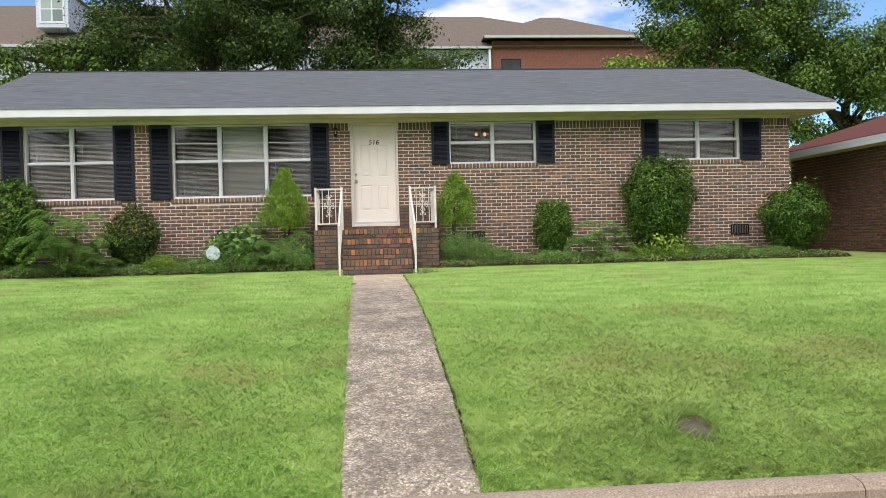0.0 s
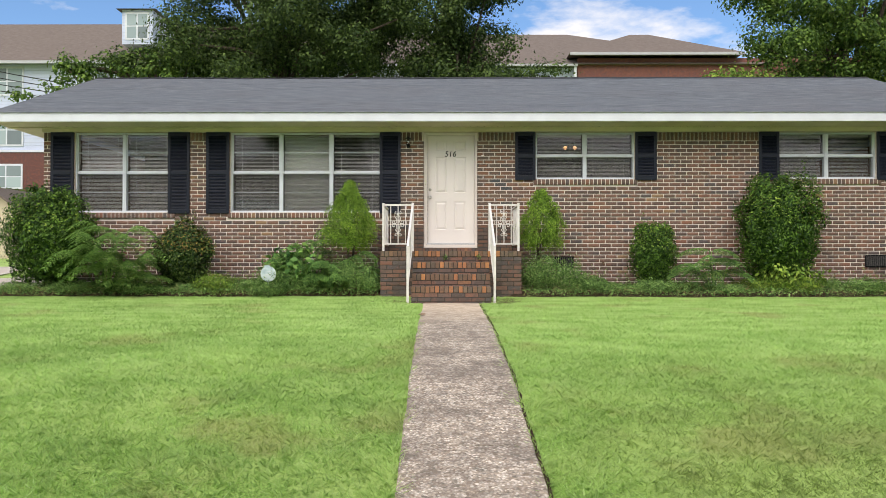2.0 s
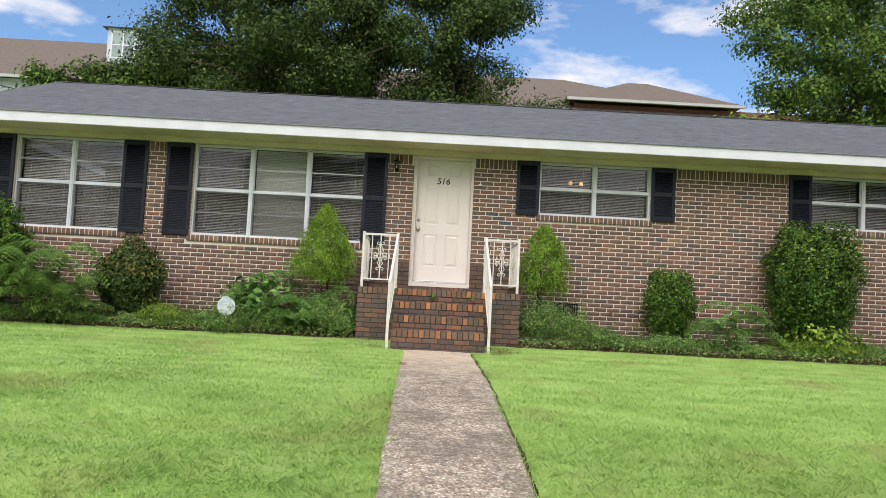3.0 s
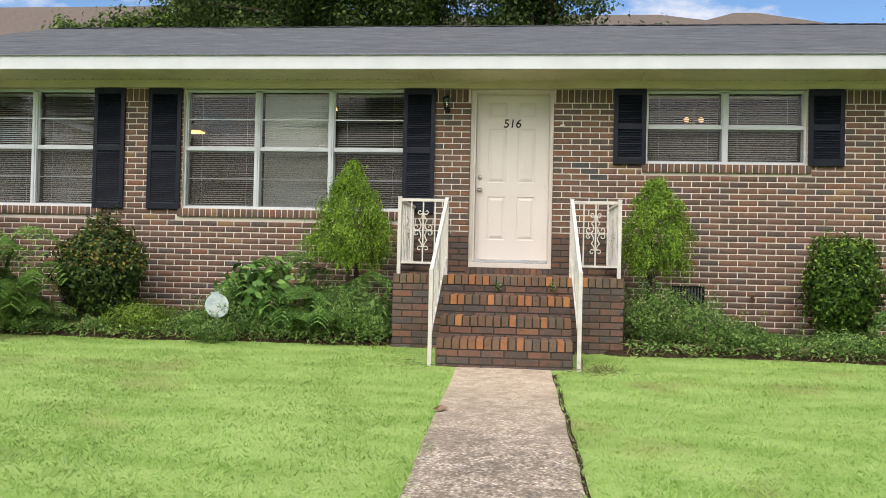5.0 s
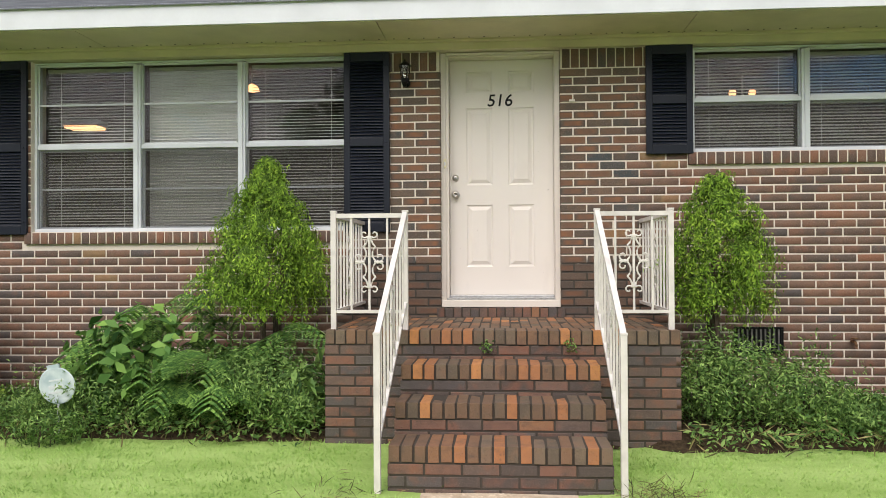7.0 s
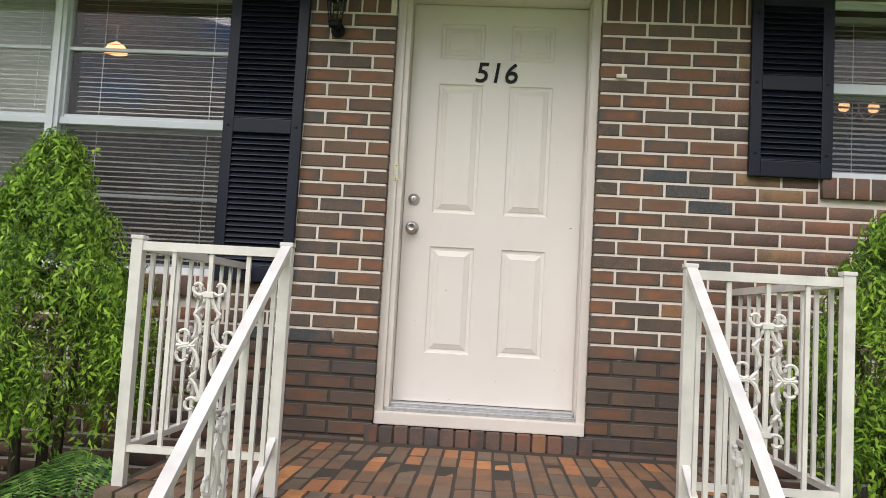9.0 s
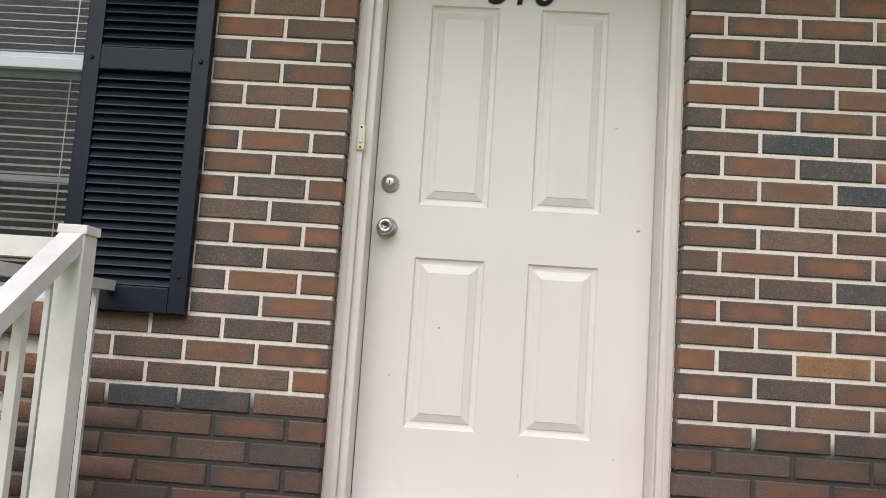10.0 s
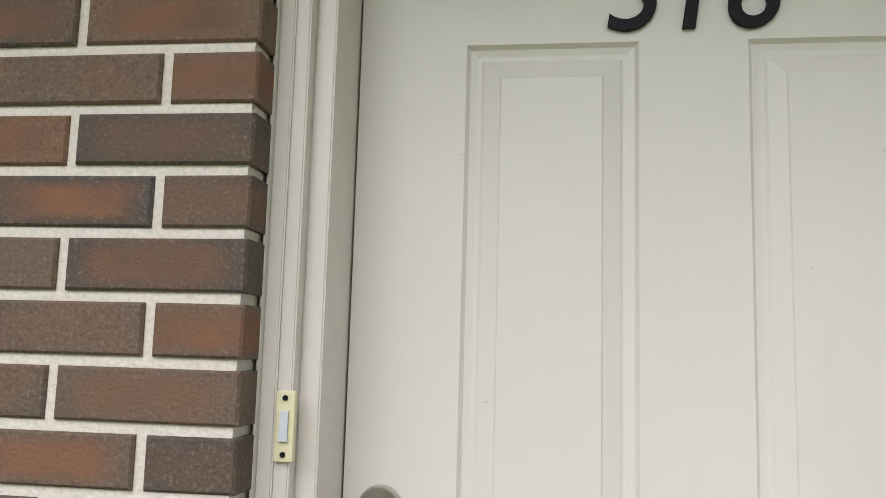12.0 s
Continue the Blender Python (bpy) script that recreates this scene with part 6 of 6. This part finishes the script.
part("roof", hip(-61, -11, 31.3, 47, 12.2, 16.6, 8, 2), M_BROWN_ROOF, apt, "brown shingle roof")
part("roof", hip(-13, 19, 31.6, 47, 12.05, 15.9, 2, 11), M_BROWN_ROOF, apt, "brown shingle roof")
part("roof", hip(7.0, 17.0, 31.2, 40, 12.62, 14.85, 4.4, 4.4), M_BROWN_ROOF, apt, "brown shingle roof")
part("fascia", boxes((-61, -11, 31.25, 31.4, 12.04, 12.2)), M_FAR_TRIM, apt)
part("fascia", boxes((-12, 7.5, 31.55, 31.7, 11.93, 12.05)), M_FAR_TRIM, apt)
part("fascia", boxes((7.0, 17.0, 31.15, 31.3, 12.47, 12.62)), M_FAR_TRIM, apt)
part("downpipe", boxes((7.3, 7.45, 31.7, 31.8, 0.5, 12.0)), M_FASCIA, apt)
part("downpipe", boxes((-22.6, -22.48, 31.75, 31.88, 0.5, 12.0)), M_FASCIA, apt)


def far_window(x0, x1, z0, z1, y, parent=None):
    w = part("window", boxes((x0 - 0.1, x1 + 0.1, y - 0.05, y - 0.001, z0 - 0.1, z1 + 0.12)), M_FASCIA, parent or apt)
    xm, zm = (x0 + x1) / 2, (z0 + z1) / 2
    for a, b in ((x0, xm - 0.04), (xm + 0.04, x1)):
        for c, d in ((z0, zm - 0.03), (zm + 0.03, z1)):
            part("pane", boxes((a, b, y - 0.056, y - 0.051, c, d)), M_FAR_GLASS, w)


for x in (-37.2, -31.9, -26.6, -21.5, -16.4):
    for z0, z1 in ((10.4, 12.0 - 0.1), (7.46, 9.15), (4.95, 6.2), (2.0, 3.4)):
        far_window(x, x + 1.75, z0, z1, 31.95 if z0 < 7 else 32.0)
for x in (-8.5, -3.4, 3.9):
    for z0, z1 in ((10.1, 11.4), (7.2, 8.6)):
        far_window(x, x + 1.6, z0, z1, 32.3)
for z0, z1 in ((10.3, 11.35), (7.2, 8.6)):
    w = part("window", boxes((8.1, 9.3, 31.87, 31.899, z0, z1)), M_BLACK, apt, "dark window opening")
    part("pane", boxes((8.16, 9.24, 31.862, 31.868, z0 + 0.06, z1 - 0.06)), M_FAR_GLASS_DARK, w)
dormer = part("dormer", boxes((-19.0, -17.2, 31.9, 36, 13.3, 15.3)), M_SIDING, apt, "white dormer")
far_window(-18.7, -17.5, 13.65, 15.05, 31.9, dormer)
part("dormer_roof", hip(-19.25, -16.95, 31.6, 37, 15.3, 16.0, 1.1, 1.1), M_BROWN_ROOF, dormer)

shed = thing("garden_shed", (-16.5, 14, 0.8), "small beige timber shed with a grey gable roof", "shed")
M_SHED = painted("beige_boards", (0.62, 0.53, 0.38), 0.7, 0.06, 20)
bm = bmesh.new()
r = [[bm.verts.new(p) for p in ((-17.5, y, 0.5), (-15.45, y, 0.5), (-15.45, y, 2.5), (-16.47, y, 3.22), (-17.5, y, 2.5))] for y in (14.0, 17.0)]
for k in range(5):
    bm.faces.new((r[0][k], r[0][(k + 1) % 5], r[1][(k + 1) % 5], r[1][k]))
bm.faces.new(r[0][::-1])
bm.faces.new(r[1])
bmesh.ops.recalc_face_normals(bm, faces=bm.faces)
part("body", bm, M_SHED, shed)
bm = bmesh.new()
for s in (-1, 1):
    v = [bm.verts.new(p) for p in ((-16.47, 13.7, 3.36), (-16.47, 17.3, 3.36), (-16.47 + s * 1.25, 17.3, 2.46), (-16.47 + s * 1.25, 13.7, 2.46), (-16.47, 13.7, 3.27), (-16.47, 17.3, 3.27), (-16.47 + s * 1.25, 17.3, 2.38), (-16.47 + s * 1.25, 13.7, 2.38))]
    for f in ((0, 1, 2, 3), (7, 6, 5, 4), (0, 3, 7, 4), (1, 5, 6, 2), (3, 2, 6, 7)):
        bm.faces.new([v[i] for i in f])
part("roof", bm, M_BROWN_ROOF, shed)
part("door", boxes((-17.2, -16.5, 13.97, 13.995, 0.85, 2.3), (-16.48, -15.8, 13.97, 13.995, 0.85, 2.3)), M_SHED, shed)
part("door_batten", boxes((-17.2, -15.8, 13.94, 13.968, 1.5, 1.58)), M_TERMITE, shed)

fence = thing("chain_link_fence", (-18, 12.4, 0.6), "low grey chain-link fence in the back yard", "fence")
for x in np.arange(-26, -12.9, 1.6):
    part("post", tube(bmesh.new(), [(x, 12.4, 0.3), (x, 12.4, 1.75)], 0.025, 8), M_VENT, fence)
part("top_rail", tube(bmesh.new(), [(-26, 12.4, 1.72), (-12.9, 12.4, 1.72)], 0.018, 8), M_VENT, fence)
bm = bmesh.new()
for k in range(120):
    x = -26 + k * 0.109
    for s in (-1, 1):
        bar(bm, (x, 12.4, 0.6 if s > 0 else 1.7), (x + 0.55, 12.4, 1.7 if s > 0 else 0.6), 0.004, 0.004)
part("mesh", bm, M_VENT, fence)

hedge = thing("hedge", (-22, 24, 0.8), "long dark green hedge behind the back yards", "hedge")
n = 16000
P = np.stack((rng.uniform(-40, -11, n), rng.uniform(23.0, 25.0, n), 0.8 + 3.3 * rng.uniform(0, 1, n) ** 0.6), 1)
P[:, 2] += 0.35 * np.array([noise.noise((p[0] * 0.8, 0, 0)) for p in P])
V, F = leaf_quads(P, unit(n), 0.3, 0.6)
raw("foliage", V, F, M_LEAF_TREE, hedge, "", "stuff")

for k in range(4):
    cable = thing("power_line", (-14, 12, 7), "thin black overhead power line", "cable", "overhead lines")
    a, b = Vector((-30, 13.5, 11.9 - 0.45 * k)), Vector((-9.0, 12.4, 6.2 - 0.12 * k))
    pts = [a.lerp(b, t / 14) - Vector((0, 0, 0.9 * (1 - (2 * t / 14 - 1) ** 2))) for t in range(15)]
    part("wire", tube(bmesh.new(), pts, 0.016, 5), M_BLACK, cable)

# ---- grass ----


def grass(n, h, label):
    X, Y = rng.uniform(-13.5, 13.5, n), -11.89 + 10.6 * rng.uniform(0, 1, n) ** 1.5
    lo = np.interp(Y, (-12, -2.4), (0.09, 0.0))
    keep = (np.abs(X - lo) > 0.455 - 0.02 * rng.uniform(0, 1, n)) & ~((np.abs(X - MX - 0.27 * (Y - MY)) < 0.105 + 0.025 * rng.uniform(-1, 1, n)) & (np.abs(Y - MY + 0.02) < 0.15 + 0.04 * rng.uniform(-1, 1, n)))
    bed = -1.40 + np.array([0.16 * noise.noise((x * 0.6, 2.0, 0)) for x in X]) - 0.1 * (X > 1)
    keep &= Y < bed + 0.1
    keep &= rng.uniform(0, 1, n) < np.interp(np.abs(X), (8.0, 13.5), (1.0, 0.0))
    keep &= ~((np.abs(X) < 0.70) & (Y > -2.3))
    keep &= ~((np.hypot(X - 0.85, (Y + 2.35) * 1.3) < 0.28) & (rng.uniform(0, 1, n) < 0.7))
    X, Y = X[keep], Y[keep]
    Z = np.interp(Y, PROFILE_Y, PROFILE_Z) - dip(X, Y)
    n = len(X)
    patch = np.array([noise.noise((x * 1.3, y * 1.3, 9)) for x, y in zip(X, Y)])
    edge = np.exp(-((np.abs(X - np.interp(Y, (-12, -2.4), (0.09, 0))) - 0.47) / 0.03) ** 2) + np.exp(-((np.hypot((X - MX - 0.27 * (Y - MY)) * 1.35, Y - MY) - 0.24) / 0.06) ** 2) * np.interp(Y, (MY - 0.2, MY + 0.12, MY + 0.2), (0.8, 3.0, 7.0))
    H = h * rng.uniform(0.5, 1.2, n) * (1 + 0.35 * patch + 0.7 * edge)
    q = rng.uniform(0, 2 * math.pi, n)
    w = 0.0042 + 0.003 * rng.uniform(0, 1, n)
    # blades stand in little tufts that lean and grow together
    cell = (np.floor((X + 0.02 * np.sin(37 * Y)) / 0.055).astype(int) * 7919 + np.floor((Y + 0.02 * np.sin(41 * X)) / 0.05).astype(int) * 104729) % 4096
    tuft, tall = rng.normal(size=(4096, 2)), rng.uniform(0.55, 1.5, 4096)
    H = H * tall[cell] * np.interp(Y, (-7, -4), (1.0, 0.6))
    lean = (tuft[cell] * 0.8 + rng.normal(size=(n, 2)) * 0.9) * (H * np.interp(Y, (-7, -4), (1.0, 0.55)))[:, None]
    base = np.stack((X, Y, Z - 0.004), 1)
    d = np.stack((np.cos(q) * w, np.sin(q) * w, 0 * q), 1)
    tip = base + np.stack((lean[:, 0], lean[:, 1], H), 1)
    V = np.stack((base - d, base + d, tip), 1).reshape(-1, 3)
    tagged(raw("grass", V, np.arange(3 * n).reshape(-1, 3), M_GRASS), label, "grass", "", "stuff")


grass(960000, 0.034, "dense mown green grass blades")

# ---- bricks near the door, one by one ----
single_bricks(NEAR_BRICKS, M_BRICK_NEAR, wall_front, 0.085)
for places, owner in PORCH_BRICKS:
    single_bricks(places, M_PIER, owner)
lay_rowlocks(-PX, PX, PY - 0.007, PZ, 0.2, landing)
for j in range(1, 6):
    lay_rowlocks(-PX + 0.03, PX - 0.03, PY + 0.2 * j + 0.008, PZ - 0.002, 0.19, landing)
for k in (1, 2, 3):
    lay_rowlocks(-SX, SX, PY - TREAD * k - 0.007, PZ - RISE * k, 0.31, STEP_PARTS[k - 1])
part("doorstep_mortar", boxes((-0.535, 0.535, -0.009, 0.004, PZ + 0.002, 0.897)), M_STEP_MORTAR, porch)
lay_rowlocks(-0.54, 0.54, -0.015, 0.902, 0.1, porch, M_PIER)
